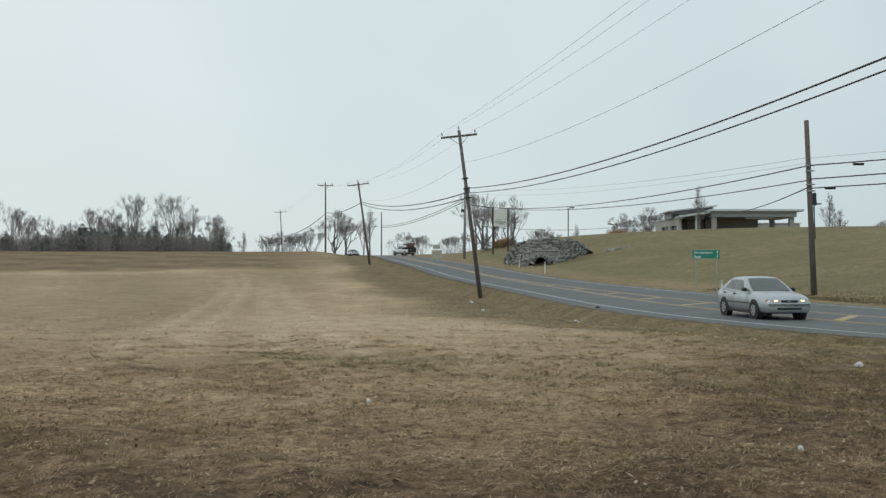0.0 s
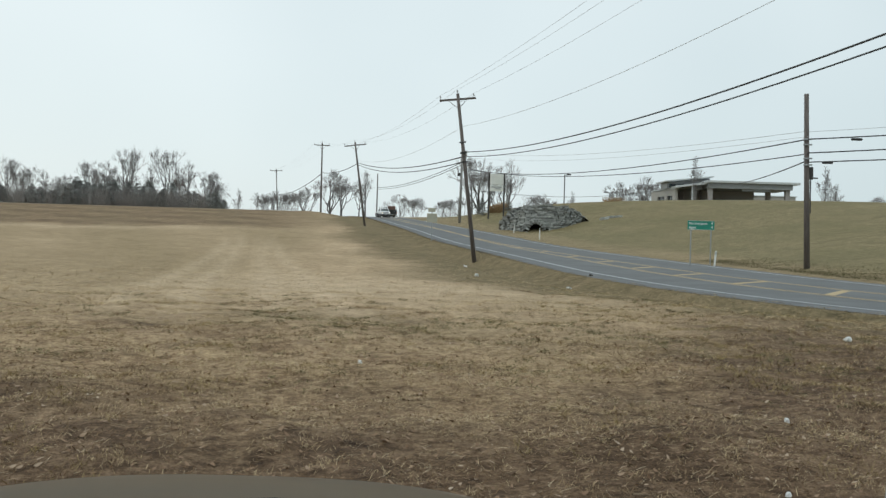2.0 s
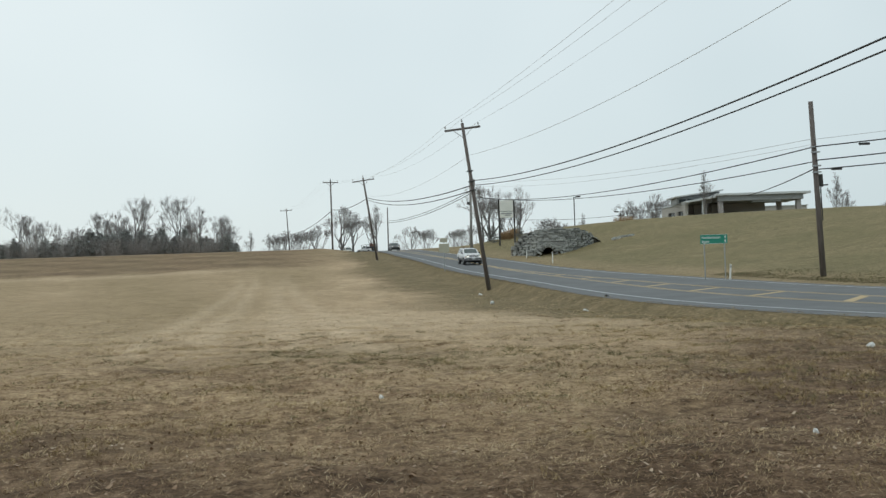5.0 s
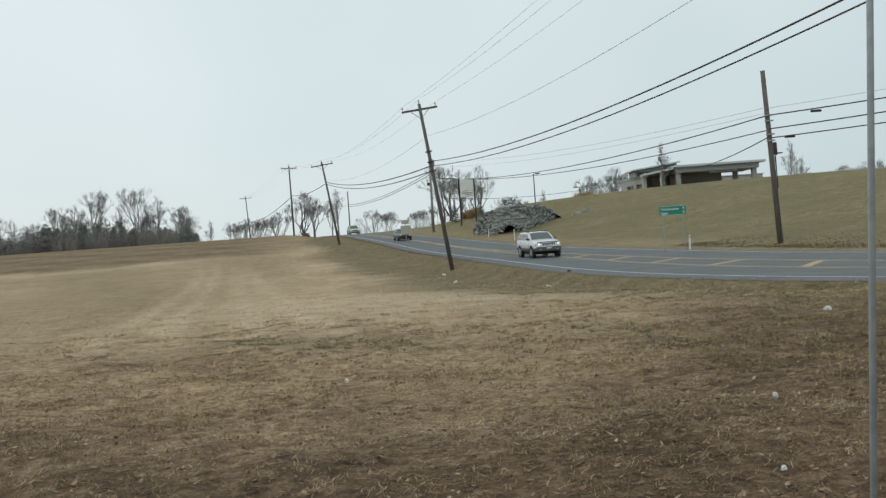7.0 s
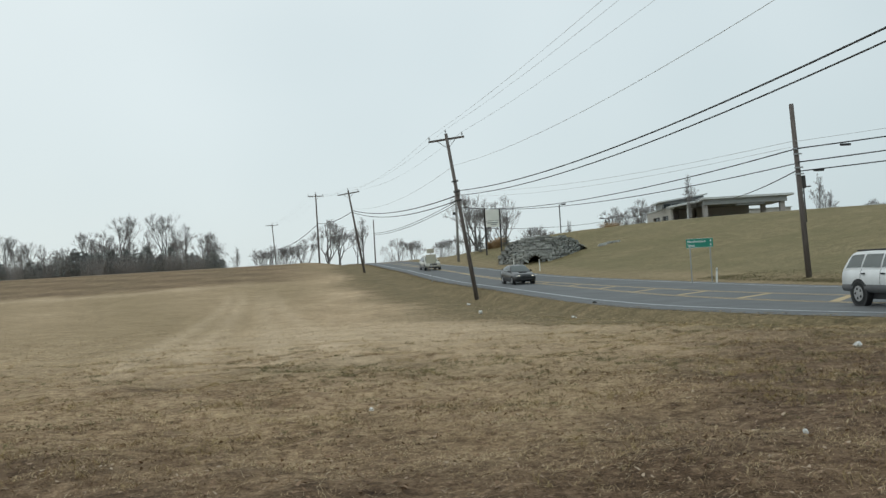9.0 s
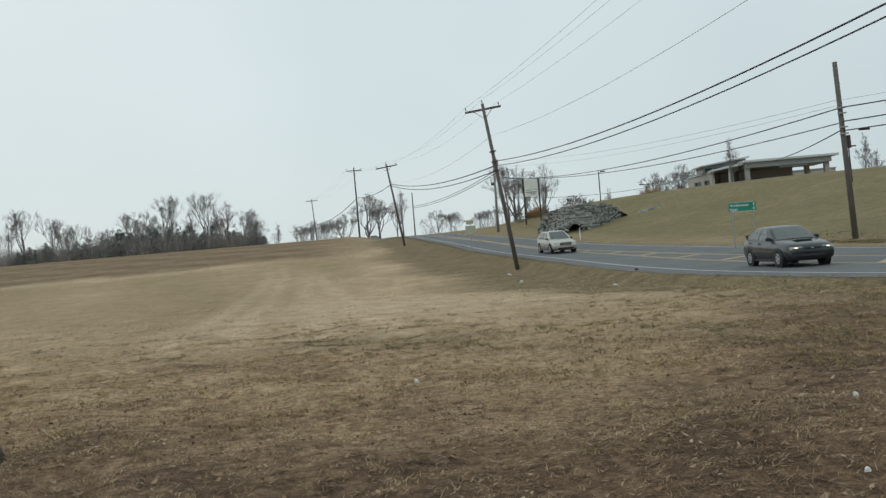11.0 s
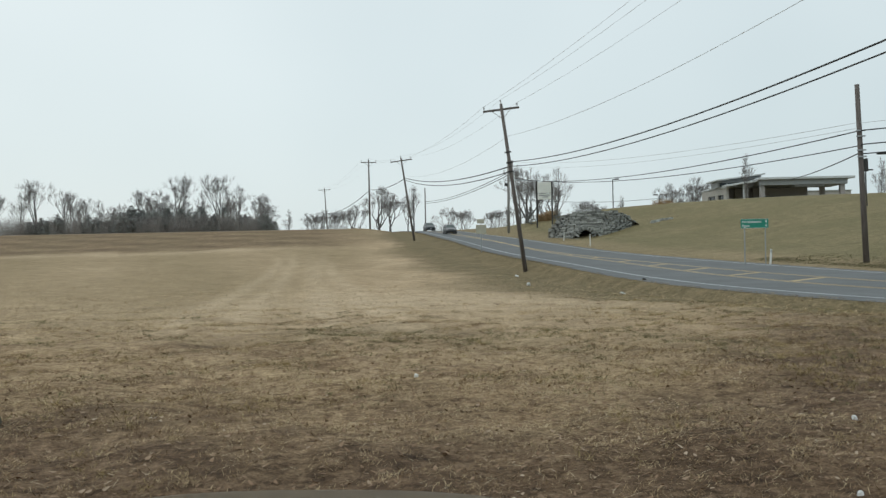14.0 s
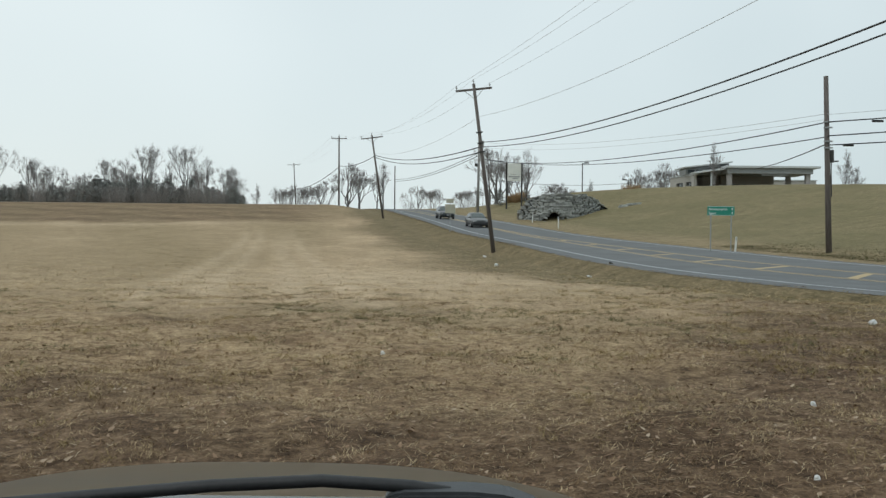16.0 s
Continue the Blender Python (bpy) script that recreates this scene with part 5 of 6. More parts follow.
part("lower_cladding", loft([(x, zb - 0.01, zt, w) for x, zb, zt, w in SUV], 0.0, 0.70, 0.012), "cladding", suv, "grey plastic lower cladding", True)

CROSS = [(-2.50, 0.45, 0.90, 0.74), (-2.42, 0.34, 1.02, 0.88), (-2.0, 0.28, 1.06, 0.94), (-1.0, 0.24, 1.05, 0.955), (0.2, 0.24, 1.02, 0.955), (1.15, 0.24, 1.01, 0.95), (1.7, 0.25, 0.955, 0.93), (2.2, 0.27, 0.88, 0.89), (2.42, 0.30, 0.80, 0.82), (2.52, 0.36, 0.68, 0.72)]
crossover = vehicle("crossover", "champagne beige crossover wagon with a wide chrome grille", "car", "beige_car", CROSS, (-2.36, -1.75, 0.12, 1.14), 1.62, 0.875, 0.64,
                    [(-0.16, 0.80, -0.12, 0.12), (-1.20, -0.24, -1.10, -0.20), (-2.12, -1.28, -1.62, -1.18)], 0.365, (-1.50, 1.48), [
    ("headlight", 2.24, 2.47, 0.48, 0.82, 0.655, 0.79, "lens_clear", True), ("grille", 2.36, 2.535, -0.44, 0.44, 0.60, 0.80, "black_plastic", False), ("front_bumper", 2.32, 2.53, -0.84, 0.84, 0.50, 0.61, "beige_car", False),
    ("bumper_strip", 2.36, 2.545, -0.80, 0.80, 0.555, 0.585, "chrome", False), ("bumper_intake", 2.36, 2.535, -0.62, 0.62, 0.30, 0.44, "black_plastic", False), ("fog_lamp", 2.36, 2.50, 0.64, 0.74, 0.38, 0.46, "black_plastic", True),
    ("roof_rail", -1.6, 0.15, 0.58, 0.615, 1.645, 1.69, "black_plastic", True), ("door_handle", -0.10, 0.10, 0.945, 0.975, 0.86, 0.90, "beige_car", True), ("rear_handle", -1.14, -0.94, 0.945, 0.975, 0.88, 0.92, "beige_car", True),
    ("lower_sill", -1.0, 0.98, 0.90, 0.965, 0.22, 0.40, "cladding", True), ("door_moulding", -1.0, 1.0, 0.95, 0.968, 0.60, 0.63, "chrome", True)])
for k in range(4):
    bm = B()
    z = 0.645 + 0.038 * k
    box(bm, 2.53, 2.545, -0.42, 0.42, z - 0.009, z + 0.009)
    part("grille_bar", bm, "chrome", crossover)
dark_wagon = vehicle("wagon", "dark slate hatchback wagon coming down the hill", "car", "blue_car", [(x * 0.92, zb, zt * 0.96, w * 0.93) for x, zb, zt, w in CROSS], (-2.1, -1.6, 0.1, 1.1), 1.50, 0.80, 0.62,
                     [(-0.18, 0.80, -0.14, 0.12), (-1.10, -0.26, -1.02, -0.22), (-1.86, -1.18, -1.5, -1.1)], 0.33, (-1.36, 1.36), [
    ("headlight", 2.10, 2.26, 0.46, 0.74, 0.62, 0.73, "lens_clear", True), ("grille", 2.22, 2.31, -0.36, 0.36, 0.60, 0.72, "black_plastic", False), ("front_bumper", 2.16, 2.33, -0.76, 0.76, 0.46, 0.57, "blue_car", False), ("number_plate", 2.33, 2.34, -0.15, 0.15, 0.46, 0.54, "plate", False)])

PICK = [(-2.75, 0.60, 1.05, 0.90), (-2.68, 0.50, 1.12, 0.94), (-1.0, 0.45, 1.14, 0.96), (0.2, 0.42, 1.14, 0.96), (1.2, 0.42, 1.12, 0.955), (1.9, 0.42, 1.06, 0.93), (2.5, 0.44, 1.0, 0.88), (2.66, 0.48, 0.86, 0.82)]
pickup = vehicle("pickup_truck", "white work pickup truck with a rack and loaded bed", "truck", "white_car", PICK, (-0.62, -0.50, 0.55, 1.25), 1.80, 0.86, 0.70, [(0.05, 0.95, 0.08, 0.50), (-0.50, -0.02, -0.42, 0.0)], 0.38, (-1.75, 1.75), [
    ("tailgate", -2.80, -2.74, -0.84, 0.84, 0.60, 1.12, "black_car", False), ("rear_bumper", -2.92, -2.72, -0.92, 0.92, 0.45, 0.58, "chrome", False), ("tail_light", -2.78, -2.72, 0.84, 0.94, 0.75, 1.08, "lens_amber", True),
    ("rack_rail", -2.6, 1.2, 0.76, 0.80, 1.98, 2.03, "black_plastic", True), ("rack_post", -2.6, -2.54, 0.76, 0.80, 1.1, 2.0, "black_plastic", True), ("rack_post", -0.9, -0.84, 0.76, 0.80, 1.1, 2.0, "black_plastic", True), ("rack_post", 1.0, 1.06, 0.76, 0.80, 1.05, 2.0, "black_plastic", True),
    ("bed_box", -2.7, -0.8, -0.93, 0.93, 1.12, 1.55, "black_car", False), ("load_crate", -2.6, -1.7, -0.6, 0.6, 1.55, 2.25, "rust_crate", False)])


# ---------------------------------------------------------------- the parked car from which one looks out
def parked_car():
    cx = -0.36                                        # its middle line
    ob = thing("parked_car", pose(cx, 0, 0), "olive tan parked car with black wipers and a mast antenna", "car")

    def bonnet_z(x, y):
        u = x / 0.80
        return 0.972 - 0.145 * smooth(y, 0.85, 2.15) - 0.12 * abs(u) ** 3 - 0.10 * max(0.0, (y - 1.75) / 0.35) ** 2
    def hood_edge(y):
        return 0.73 - 0.10 * smooth(y, 1.0, 2.1)
    bm = B()
    ys = np.linspace(0.80, 2.08, 26)
    rows = []
    for y in ys:
        e = float(hood_edge(y)) * (1 - 0.35 * float(smooth(y, 1.85, 2.12)))
        rows.append([bm.verts.new((u * e + 0.015, y - 0.16 * abs(u) ** 2.5 * float(smooth(y, 1.2, 2.1)), bonnet_z(u * e, y))) for u in np.linspace(-1, 1, 25)])
    for a, b in zip(rows, rows[1:]):
        for i in range(24):
            bm.faces.new((a[i], a[i + 1], b[i + 1], b[i]))
    bmesh.ops.solidify(bm, geom=list(bm.faces), thickness=0.015)
    part("hood", bm, "tan_car", ob, "olive tan hood", True)
    for s in (-1, 1):
        f = B()
        rows = []
        for y in np.linspace(0.6, 2.12, 18):
            e = float(hood_edge(y)) * (1 - 0.35 * float(smooth(y, 1.85, 2.12)))
            yy = y - 0.16 * float(smooth(y, 1.2, 2.1))
            zt = bonnet_z(0.66, min(y, 2.0)) - 0.035
            wide = 0.87 - 0.14 * float(smooth(y, 1.6, 2.12))
            rows.append([f.verts.new((s * q + 0.015, yy, z)) for q, z in ((e + 0.008, zt), (e * 0.5 + wide * 0.5, zt - 0.035), (wide - 0.03, zt - 0.12), (wide, zt - 0.25), (wide, 0.34), (wide - 0.1, 0.25))])
        for a, b in zip(rows, rows[1:]):
            for i in range(5):
                f.faces.new((a[i], a[i + 1], b[i + 1], b[i]))
        bmesh.ops.solidify(f, geom=list(f.faces), thickness=0.012)
        part("fender", f, "tan_car", ob, "", True)
    b2 = B()
    box(b2, -0.66, 0.66, 1.80, 2.02, 0.26, 0.60, 0.06)
    part("front_bumper", b2, "tan_car", ob)
    for s in (-1, 1):
        for y in (1.45, -1.25):
            w = B()
            sh = 0.015 if y > 0 else 0.0
            rod(w, (s * 0.64 + sh, y, 0.32), (s * 0.84 + sh, y, 0.32), 0.32, seg=24)
            part("tyre", w, "rubber", ob)
        b2 = B()
        box(b2, s * 0.86 - 0.03, s * 0.86 + 0.03, -2.2, 0.62, 0.25, 0.95, 0.02)
        part("door", b2, "tan_car", ob)
        b2 = B()
        rod(b2, (s * 0.80, 0.62, 0.95), (s * 0.62, -0.02, 1.56), 0.04, seg=8)
        part("windscreen_pillar", b2, "tan_car", ob)
        b2 = B()
        rod(b2, (s * 0.82, -1.7, 0.95), (s * 0.64, -1.4, 1.56), 0.06, seg=8)
        part("rear_pillar", b2, "tan_car", ob)
    b2 = B()
    box(b2, -0.66, 0.66, -1.5, 0.0, 1.55, 1.60, 0.02)
    part("roof", b2, "tan_car", ob)
    b2 = B()
    box(b2, -0.83, 0.83, -2.25, -1.68, 0.32, 0.95, 0.05)
    part("trunk", b2, "tan_car", ob)
    b2 = B()
    box(b2, -0.84, 0.84, -2.25, 0.5, 0.22, 0.30)
    part("floor_pan", b2, "black_plastic", ob)
    b2 = B()
    box(b2, -0.74, 0.74, 0.66, 0.80, 0.90, 0.985, 0.02)
    part("cowl", b2, "black_plastic", ob, "black plastic cowl")
    # added glossy plate, placed to mirror the sky as a pale strip
    b2 = B()
    box(b2, 0.05, 0.315, 0.762, 0.800, 1.052, 1.068, 0.003)
    part("sky_mirror_plate", b2, "gloss_black", ob, "added glossy black plate mirroring the sky")
    # the raised wiper: blade, bracket with two bolt holes
    b2 = B()
    pts = [Vector((-0.02, 0.733, 1.076)), Vector((0.057, 0.738, 1.0825)), Vector((0.15, 0.745, 1.090)), Vector((0.238, 0.75, 1.094)), Vector((0.31, 0.755, 1.089)), Vector((0.34, 0.757, 1.084))]
    rings = [[b2.verts.new(p + Vector((0, 0.0052 * math.cos(g), 0.0052 * math.sin(g)))) for g in np.linspace(0, 2 * math.pi, 10)[:-1]] for p in pts]
    for a, b in zip(rings, rings[1:]):
        for i in range(9):
            b2.faces.new((a[i], a[(i + 1) % 9], b[(i + 1) % 9], b[i]))
    wiper = part("wiper_arm", b2, "black_plastic", ob, "curved black wiper arm", True)
    b2 = B()
    box(b2, -0.10, 0.31, 0.735, 0.75, 1.045, 1.056, 0.004)
    part("wiper_blade", b2, "black_plastic", wiper)
    b2 = B()
    outline = [(0.287, 1.01), (0.287, 1.083), (0.30, 1.0885), (0.355, 1.0895), (0.385, 1.087), (0.41, 1.078), (0.432, 1.062), (0.45, 1.04), (0.455, 1.01)]
    front = [b2.verts.new((x, 0.738, z)) for x, z in outline]
    back = [b2.verts.new((x, 0.778, z - 0.002)) for x, z in outline]
    b2.faces.new(front[::-1])
    b2.faces.new(back)
    for q in range(len(outline)):
        k = (q + 1) % len(outline)
        b2.faces.new((front[q], front[k], back[k], back[q]))
    bmesh.ops.recalc_face_normals(b2, faces=b2.faces)
    bmesh.ops.bevel(b2, geom=[e for e in b2.edges if e.verts[0].co.y != e.verts[1].co.y or e.verts[0].co.y < 0.75], offset=0.003, segments=2, affect="EDGES")
    bracket = part("wiper_bracket", b2, "slate_plastic", ob, "dark slate grey wiper pivot bracket")
    for x in (0.322, 0.356):
        b2 = B()
        rod(b2, (x, 0.730, 1.078), (x, 0.739, 1.078), 0.0055, seg=14)
        part("bolt_hole", b2, "rubber", bracket)
    b2 = B()
    rod(b2, (0.833, 1.02, 0.70), (0.922, 1.02, 2.05), 0.0042, 0.0036, 8)
    part("antenna", b2, "steel", ob, "grey mast antenna")


parked_car()


# ---------------------------------------------------------------- dead grass, leaves and litter on the field
def blade_material(name, stops, rough=0.9):
    """Tones by blade, drifting over the ground in patches."""
    m, n, l, b = material(name, rough, 0, 0.12)
    g = n.new("ShaderNodeNewGeometry")
    v = coords(n, l)
    drift = mix_node(n, l, 0.5, noise_node(n, l, v, 0.9, 4, 0.65), noise_node(n, l, v, 4.0, 3))
    wide = ramp_node(n, l, drift, [(0.36, (0, 0, 0)), (0.64, (1, 1, 1))])
    l.new(ramp_node(n, l, mix_node(n, l, 0.5, g.outputs["Random Per Island"], wide), stops), b.inputs["Base Color"])
    return m


M["dead_blades"] = blade_material("dead_grass_blades", [(0.0, (0.13, 0.088, 0.05)), (0.3, (0.36, 0.26, 0.15)), (0.6, (0.57, 0.44, 0.265)), (0.85, (0.66, 0.52, 0.325)), (1.0, (0.74, 0.60, 0.40))])
M["brown_blades"] = blade_material("brown_weed_blades", [(0.0, (0.07, 0.043, 0.025)), (0.5, (0.20, 0.128, 0.072)), (1.0, (0.40, 0.275, 0.16))])
M["gold_blades"] = blade_material("golden_tuft_blades", [(0.0, (0.17, 0.12, 0.055)), (0.5, (0.33, 0.245, 0.115)), (1.0, (0.45, 0.35, 0.18))])
M["green_blades"] = blade_material("dull_green_blades", [(0.0, (0.095, 0.09, 0.045)), (0.6, (0.18, 0.162, 0.082)), (1.0, (0.29, 0.245, 0.135))])
M["olive_blades"] = blade_material("olive_stubble_blades", [(0.0, (0.19, 0.145, 0.078)), (0.5, (0.33, 0.25, 0.145)), (1.0, (0.44, 0.34, 0.205))])
M["dark_olive_blades"] = blade_material("dark_olive_blades", [(0.0, (0.08, 0.078, 0.037)), (0.6, (0.14, 0.13, 0.064)), (1.0, (0.21, 0.185, 0.098))])
M["pale_straw"] = blade_material("bleached_straw", [(0.0, (0.40, 0.31, 0.19)), (1.0, (0.68, 0.57, 0.40))])
M["dead_leaves"] = blade_material("curled_brown_leaves", [(0.0, (0.20, 0.12, 0.075)), (0.55, (0.30, 0.20, 0.13)), (0.85, (0.48, 0.38, 0.28)), (1.0, (0.66, 0.57, 0.47))])


def turf(x, y):
    return height(x, y) + lumps(x, y)


def patch(x, y, a, b):
    """Soft patchiness between 0 and 1."""
    return 0.5 + 0.25 * np.sin(a * x + 1.3 * np.sin(b * y)) + 0.25 * np.sin(b * 1.3 * y + 1.7 * np.sin(a * 0.7 * x + 0.4))


def field_spots(rs, n, near, far, power, edge=34.0):
    """Random places on the field, in a fan before the viewer, thinner with distance."""
    u = rs.random_sample(n)
    r = (near ** (2 - power) + u * (far ** (2 - power) - near ** (2 - power))) ** (1 / (2 - power))
    a = np.radians(rs.uniform(-edge, edge, n))
    x, y = r * np.sin(a), r * np.cos(a)
    j, d = nearest(x, y)
    keep = (-d - SHOULDER) > 0.15
    return x[keep], y[keep]


def blades(name, label, mat, x, y, length, width, lie, seed, lift=0.0):
    """Single blades; lie: 0 upright, 1 flat on the ground."""
    rs = np.random.RandomState(seed)
    n = len(x)
    z = turf(x, y) + lift + rs.uniform(-0.006, 0.016, n)
    g = rs.uniform(0, 2 * np.pi, n)
    tilt = np.clip(lie + rs.normal(0, 0.11, n), 0.0, 1.0) * np.pi / 2
    L = length * rs.uniform(0.5, 1.3, n)
    w = width * rs.uniform(0.7, 1.3, n)
    dx, dy, dz = np.cos(g) * np.sin(tilt), np.sin(g) * np.sin(tilt), np.cos(tilt) + 0.04
    sg = g + np.pi / 2 + rs.normal(0, 0.5, n)
    sx, sy = np.cos(sg) * w / 2, np.sin(sg) * w / 2
    base = np.stack([x, y, z], 1)
    side = np.stack([sx, sy, 0.3 * np.abs(sx)], 1)
    up = np.stack([dx, dy, dz], 1) * L[:, None]
    bend = np.stack([dx, dy, -0.12 * np.ones(n)], 1) * (0.35 * L * np.sin(tilt))[:, None]
    v = np.empty((n, 5, 3))
    v[:, 0], v[:, 1] = base - side, base + side
    v[:, 2], v[:, 3] = base + up * 0.6 + side * 0.8, base + up * 0.6 - side * 0.8
    v[:, 4] = base + up + bend * 0.5
    k = np.arange(n)[:, None] * 5
    faces = np.concatenate([np.stack([k + 0, k + 1, k + 2, k + 3], 2).reshape(-1, 4)])
    tips = np.stack([k + 3, k + 2, k + 4], 2).reshape(-1, 3)
    me = bpy.data.meshes.new(name)
    me.from_pydata(v.reshape(-1, 3).tolist(), [], faces.tolist() + tips.tolist())
    ob = link_part(name, me, mat)
    return tagged(ob, label, "grass", kind="stuff")


def scatter_grass():
    rs = np.random.RandomState(7)
    # matted straw lying over the near ground, finer near, coarser farther off
    for near, far, n, L, w, p in ((4.3, 10, 215000, 0.048, 0.0030, 0.7), (9, 20, 70000, 0.085, 0.0055, 0.9), (18, 36, 24000, 0.12, 0.011, 1.2)):
        x, y = field_spots(rs, n, near, far, p)
        q = patch(x, y, 1.1, 0.9) * 0.6 + patch(x, y, 0.35, 0.5) * 0.5
        keep = rs.random_sample(len(x)) < np.clip(q * 1.1 - 0.1, 0.10, 1) * (1 - 0.35 * smooth(x - 0.22 * y, -1.0, 1.6) * (1 - smooth(y, 11, 18)))
        keep &= rs.random_sample(len(x)) < 1 - 0.2 * (1 - smooth(y - 0.25 * x, 4.8, 8.0))
        x, y = x[keep], y[keep]
        pick = patch(x, y, 0.6, 0.75) + rs.normal(0, 0.22, len(x)) + 0.25 * smooth(y, 9, 16) - 0.28 * (1 - smooth(y, 4.8, 7.2)) - 0.42 * smooth(x - 0.22 * y, -1.4, 1.6) * (1 - smooth(y, 13, 20))
        tan = pick > 0.42
        blades("straw", "matted pale straw lying on the field", "dead_blades", x[tan], y[tan], L, w, 0.93, 70 + n % 97)
        blades("straw", "matted brown weeds lying on the field", "brown_blades", x[~tan], y[~tan], L * 0.9, w * 1.1, 0.92, 71 + n % 97)
    # tufts that stand up, gathered in drifts: count of drifts, tufts to a drift, blades to a tuft
    for mat, label, drifts, many, each, near, far, L, w, seed in (
            ("gold_blades", "golden dry grass tufts standing in the field", 90, 4, 34, 5, 20, 0.075, 0.0034, 3),
            ("green_blades", "dull green low tufts in the field", 150, 5, 24, 8, 22, 0.045, 0.005, 4),
            ("brown_blades", "rusty brown dead weed tufts in the field", 300, 5, 28, 4.6, 19, 0.045, 0.0034, 5),
            ("dead_blades", "pale dry grass tufts in the field", 700, 5, 26, 4.5, 24, 0.05, 0.003, 6),
            ("green_blades", "olive weed clumps between the field and the road", 170, 5, 24, 11, 30, 0.06, 0.006, 8),
            ("brown_blades", "rusty weed clumps between the field and the road", 150, 5, 24, 9, 26, 0.055, 0.005, 9),
            ("gold_blades", "straw clumps between the field and the road", 240, 5, 24, 9, 30, 0.065, 0.005, 10)):
        r2 = np.random.RandomState(seed)
        dx, dy = field_spots(r2, drifts, near, far, 0.8)
        if seed > 7:                                 # only on the weedy side towards the road
            side = dx > 0.12 * dy + r2.normal(0, 0.9, len(dx))
            dx, dy = dx[side], dy[side]
        if seed == 4:                                # a greener strip amid the mown field
            dx, dy = np.append(dx, r2.uniform(-3.2, 3.0, 60)), np.append(dy, r2.normal(14.2, 1.3, 60))
        cx = np.repeat(dx, many) + r2.normal(0, 0.30, len(dx) * many)
        cy = np.repeat(dy, many) + r2.normal(0, 0.22, len(dx) * many)
        size = r2.uniform(0.025, 0.085, len(cx))
        grown = r2.uniform(0.6, 1.35, len(cx))
        x = np.repeat(cx, each) + r2.normal(0, 1, len(cx) * each) * np.repeat(size, each)
        y = np.repeat(cy, each) + r2.normal(0, 1, len(cx) * each) * np.repeat(size, each)
        tall = np.repeat(grown, each) * L
        j, d = nearest(x, y)
        ok = ((-d - SHOULDER) > 0.2) & (r2.random_sample(len(x)) < 1 - 0.4 * (1 - smooth(y - 0.25 * x, 5.0, 8.5)))
        tall = tall * (0.72 + 0.28 * smooth(y, 5, 11))
        blades("tufts", label, mat, x[ok], y[ok], tall[ok], w, 0.62, seed + 80)
    # short stubble that gives the mown field its grain
    x, y = field_spots(rs, 44000, 17, 75, 0.9, 30.0)
    pale = rs.random_sample(len(x)) < 0.8
    blades("stubble", "short pale stubble of the mown field", "dead_blades", x[pale], y[pale], 0.06, 0.011, 0.68, 111)
    blades("stubble", "short olive stubble of the mown field", "olive_blades", x[~pale], y[~pale], 0.055, 0.011, 0.68, 112)
    # curled leaves
    x, y = field_spots(rs, 4200, 4.5, 13, 0.5)
    blades("fallen_leaves", "curled brown leaves among the grass", "dead_leaves", x, y, 0.036, 0.024, 0.8, 99, 0.008)
    # long bleached straws on top
    x, y = field_spots(rs, 4500, 4.5, 16, 0.8)
    blades("straw", "long bleached straws lying loose on the turf", "pale_straw", x, y, 0.085, 0.0024, 0.93, 98, 0.012)
    # ragged edge where the grass creeps over the shoulder
    s = rs.uniform(300, 470, 15000)
    o = np.abs(rs.normal(0, 0.5, 15000)) - 0.22
    p = np.array([along(a, -SHOULDER - b)[:2] for a, b in zip(s, o)])
    half = len(s) // 2
    blades("verge_grass", "ragged brown grass creeping over the shoulder", "brown_blades", p[:half, 0], p[:half, 1], 0.06, 0.014, 0.75, 103)
    blades("verge_grass", "ragged dry grass creeping over the shoulder", "gold_blades", p[half:, 0], p[half:, 1], 0.06, 0.014, 0.75, 104)
    # unmown grass along the lawn's foot
    s = rs.uniform(way_at(16), way_at(60), 26000)
    w = np.interp(s, SS, WIDE) + SHOULDER + 0.25 + np.abs(rs.normal(0, 2.3, 26000))
    p = np.array([along(a, b)[:2] for a, b in zip(s, w)])
    keep = rs.random_sample(26000) < smooth(p[:, 0], 14, 19) * (0.35 + 0.65 * patch(p[:, 0], p[:, 1], 0.5, 0.4))
    blades("rough_grass", "unmown dark olive grass along the lawn's foot", "dark_olive_blades", p[keep, 0], p[keep, 1], 0.11, 0.022, 0.66, 121)
    # rougher grass along the verge
    x, y = field_spots(rs, 16000, 24, 75, 0.8)
    j, d = nearest(x, y)
    out = -d - SHOULDER
    keep = rs.random_sample(len(x)) < np.clip(1.1 - out / 9, 0.06, 1)
    blades("verge_grass", "rough olive brown grass along the road's edge", "green_blades", x[keep], y[keep], 0.09, 0.018, 0.72, 101)


scatter_grass()


def crumpled(name, x, y, size, label, mat="litter", seed=1, category="litter"):
    rg = random.Random(seed)
    bm = B()
    bmesh.ops.create_icosphere(bm, subdivisions=2, radius=size)
    for v in bm.verts:
        v.co *= rg.uniform(0.5, 1.35)
        v.co.z *= 1.05
    ob = part(name, bm, mat)
    ob.location = (x, y, float(turf(np.array([x]), np.array([y]))[0]) + size * 0.4)
    return tagged(ob, label, category, "litter on the field")


for k, (x, y, s) in enumerate(((5.95, 13.65, 0.05), (-0.74, 9.45, 0.022), (2.62, 7.0, 0.022), (1.6, 53.5, 0.10), (1.52, 36.2, 0.07), (5.0, 35.8, 0.10), (1.91, 5.05, 0.017))):
    crumpled("litter", x, y, s, "crumpled white paper litter lying in the grass", seed=k)
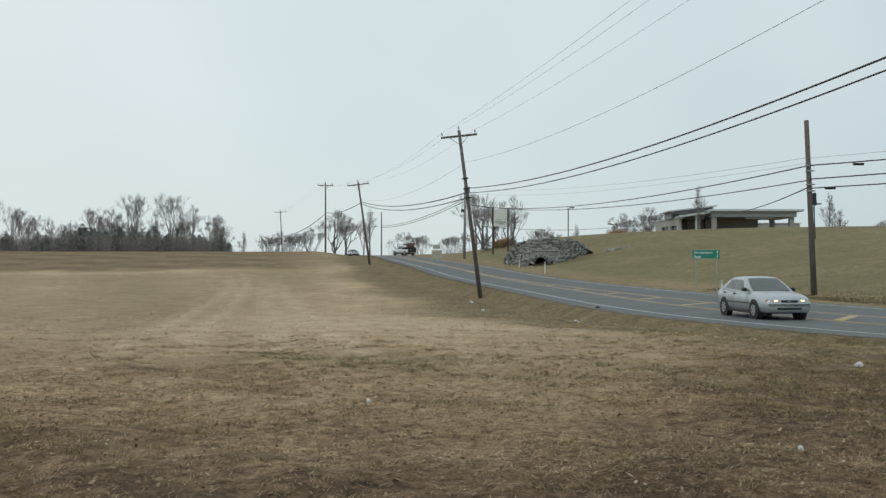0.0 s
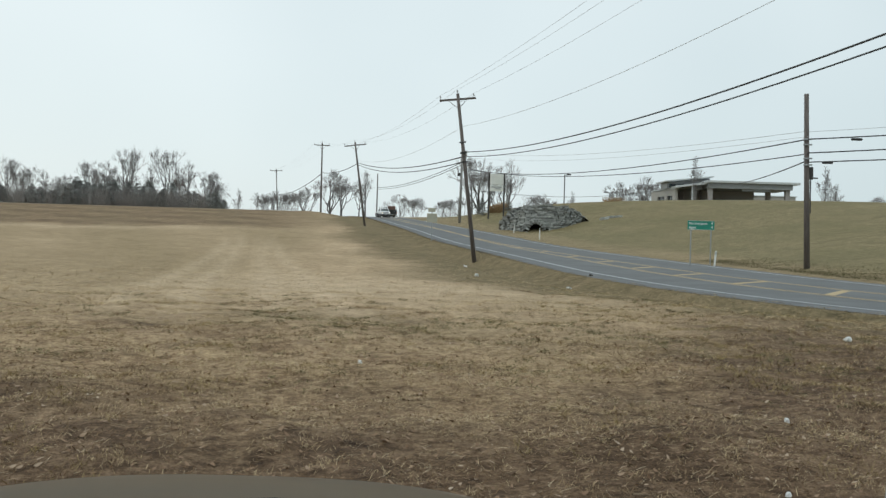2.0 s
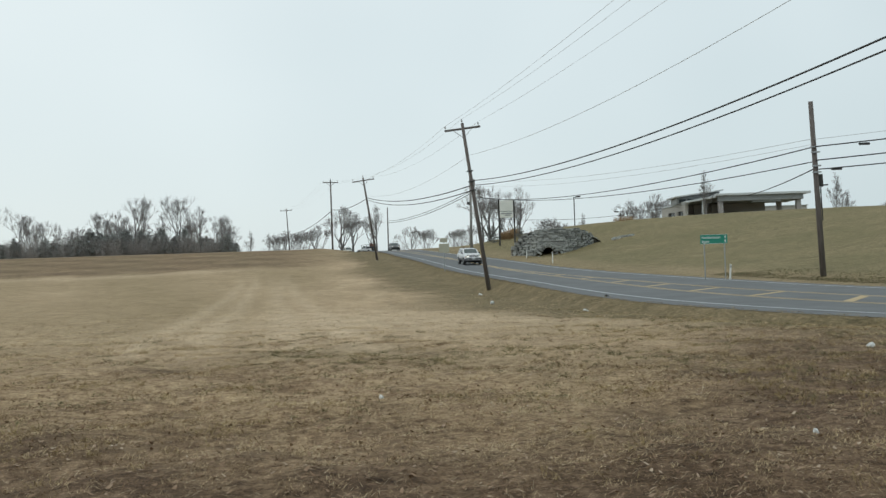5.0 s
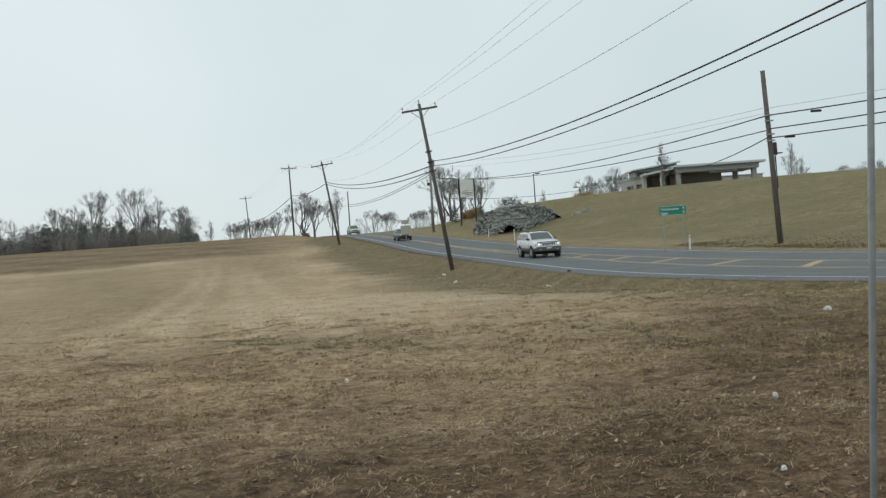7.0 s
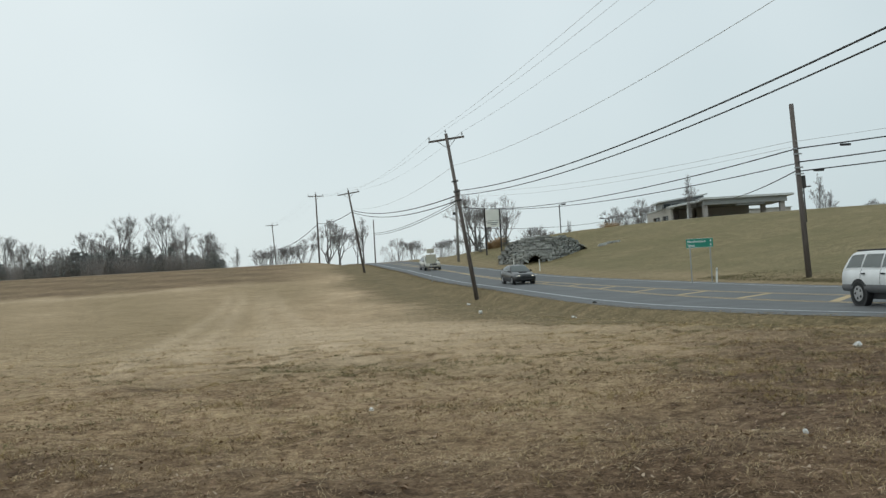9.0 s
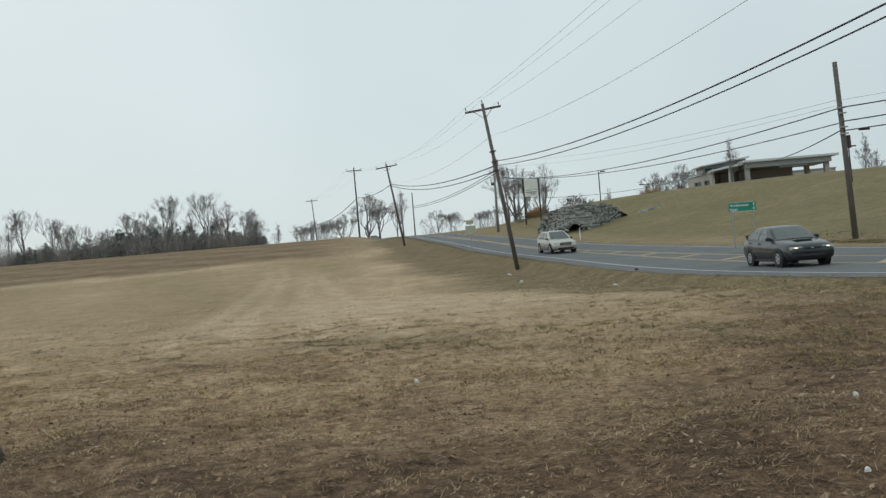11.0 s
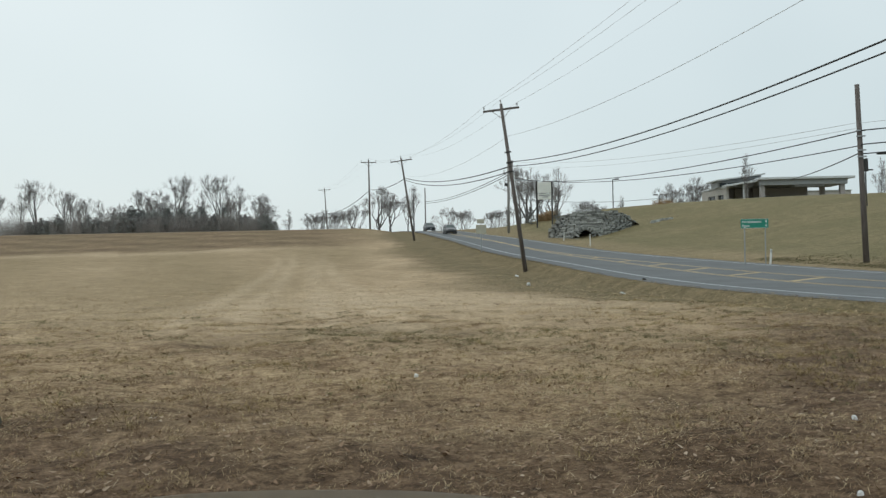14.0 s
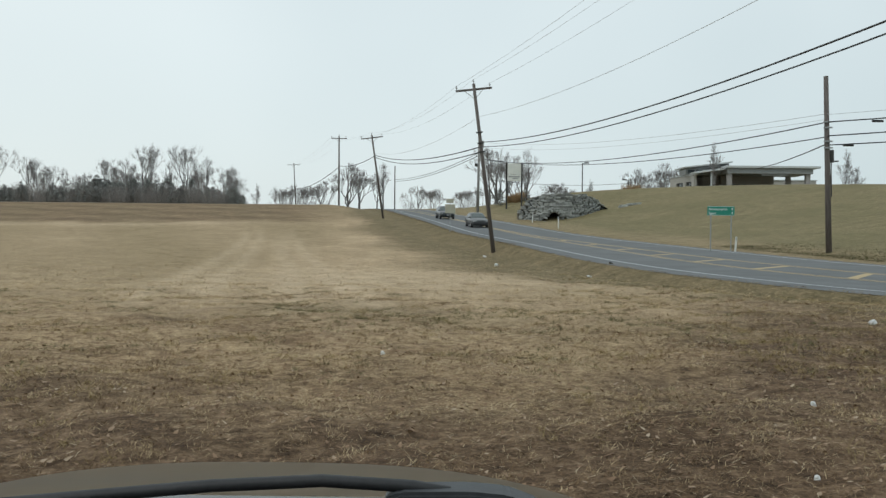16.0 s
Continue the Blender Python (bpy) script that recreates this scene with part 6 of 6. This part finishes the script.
crumpled("earth_clod", -3.88, 7.05, 0.12, "dark clod of turned earth lying in the grass", "dark_earth", 31, "clod")
ob = crumpled("road_debris", 6.6, 40.6, 0.09, "small dark debris lying on the road's edge line", "rubber", 77, "debris")


# ---------------------------------------------------------------- what moves: seconds and metres of the road's way
DRIVES = [
    (silver_sedan, 2.5, 1, [(0, 338.7), (0.2, 336.0), (0.5, 331.7), (1, 324.7), (2, 311), (4, 283), (8, 227), (12, 171), (16, 115)]),
    (suv, 2.7, 1, [(0, 521), (0.5, 510.6), (1, 499.5), (1.5, 488.2), (2, 476), (2.5, 463.2), (3, 449.9), (3.5, 437), (4, 424.7), (4.5, 414), (5, 403.6), (5.5, 394), (6, 384.9), (6.5, 375.8), (7, 366.7), (7.5, 357.5), (8, 348.3), (8.5, 339.5), (9, 331.3), (10, 315), (12, 282), (14, 249), (16, 216)]),
    (dark_sedan, 2.5, 1, [(0, 614), (2, 560), (4, 504), (5, 477), (6, 448.5), (6.5, 435.3), (7, 422.6), (7.5, 410.6), (8, 399.2), (8.5, 388.2), (9, 378), (9.5, 368.4), (10, 358.9), (10.5, 349.3), (11, 339.8), (11.5, 331), (12, 322), (14, 288), (16, 254)]),
    (crossover, 2.42, 1, [(0, 656), (2, 606), (4, 557), (5, 532), (6, 507.5), (6.5, 495), (7, 480), (7.5, 463), (8, 447), (8.5, 432.5), (9, 420), (9.5, 408.5), (10, 398), (10.5, 388), (11, 378.2), (11.5, 369), (12, 359.6), (12.5, 349.2), (13, 340.0), (13.5, 332.5), (14, 324), (15, 308), (16, 292)]),
    (grey_sedan, 2.5, 1, [(0, 818), (4, 714), (8, 610), (10, 559), (11, 532.5), (11.5, 519.5), (12, 506.5), (12.5, 493), (13, 479.5), (13.5, 465.2), (14, 450.5), (14.5, 436.8), (15, 424.2), (15.5, 412.5), (16, 401.6)]),
    (dark_wagon, 2.5, 1, [(0, 845), (4, 741), (8, 637), (10, 585), (11, 559), (12, 532.5), (12.5, 519.5), (13, 506.5), (13.5, 493), (14, 480), (14.5, 465.6), (15, 450.9), (15.5, 436.6), (16, 423.6)]),
    (pickup, 6.1, -1, [(0, 481), (0.5, 484), (1, 488), (1.5, 492.6), (2, 497.4), (3, 507.6), (3.5, 512.5), (4, 517.5), (6, 540), (10, 590), (16, 672)]),
]


def on_road(s, d, down):
    """The pose of a vehicle on the road; down: 1 towards the viewer, -1 away."""
    a, b = along(s - 1.3 * down, d), along(s + 1.3 * down, d)
    fwd = (a - b).normalized()
    if down > 0:                                     # wheels steer ahead of the bend
        fwd.x *= 0.34 + 0.76 * float(smooth(a.y, 30, 58))
        fwd.normalize()
    else:                                            # the truck bears left over the crest
        fwd.rotate(Euler((0, 0, radians(24))))
    left = Vector((0, 0, 1)).cross(fwd).normalized()
    up = fwd.cross(left)
    m = Matrix((fwd, left, up)).transposed().to_4x4()
    m.translation = (a + b) / 2 + Vector((0, 0, 0.008))
    return m


def motions():
    for ob, d, down, rows in DRIVES:
        times = sorted({t for t, s in rows} | {0.5 * k for k in range(33)})
        tt, ss = [r[0] for r in rows], [r[1] for r in rows]
        way = spline(tt, ss)
        walk(ob, [(t, on_road(float(way(t)), d, down)) for t in times])


motions()
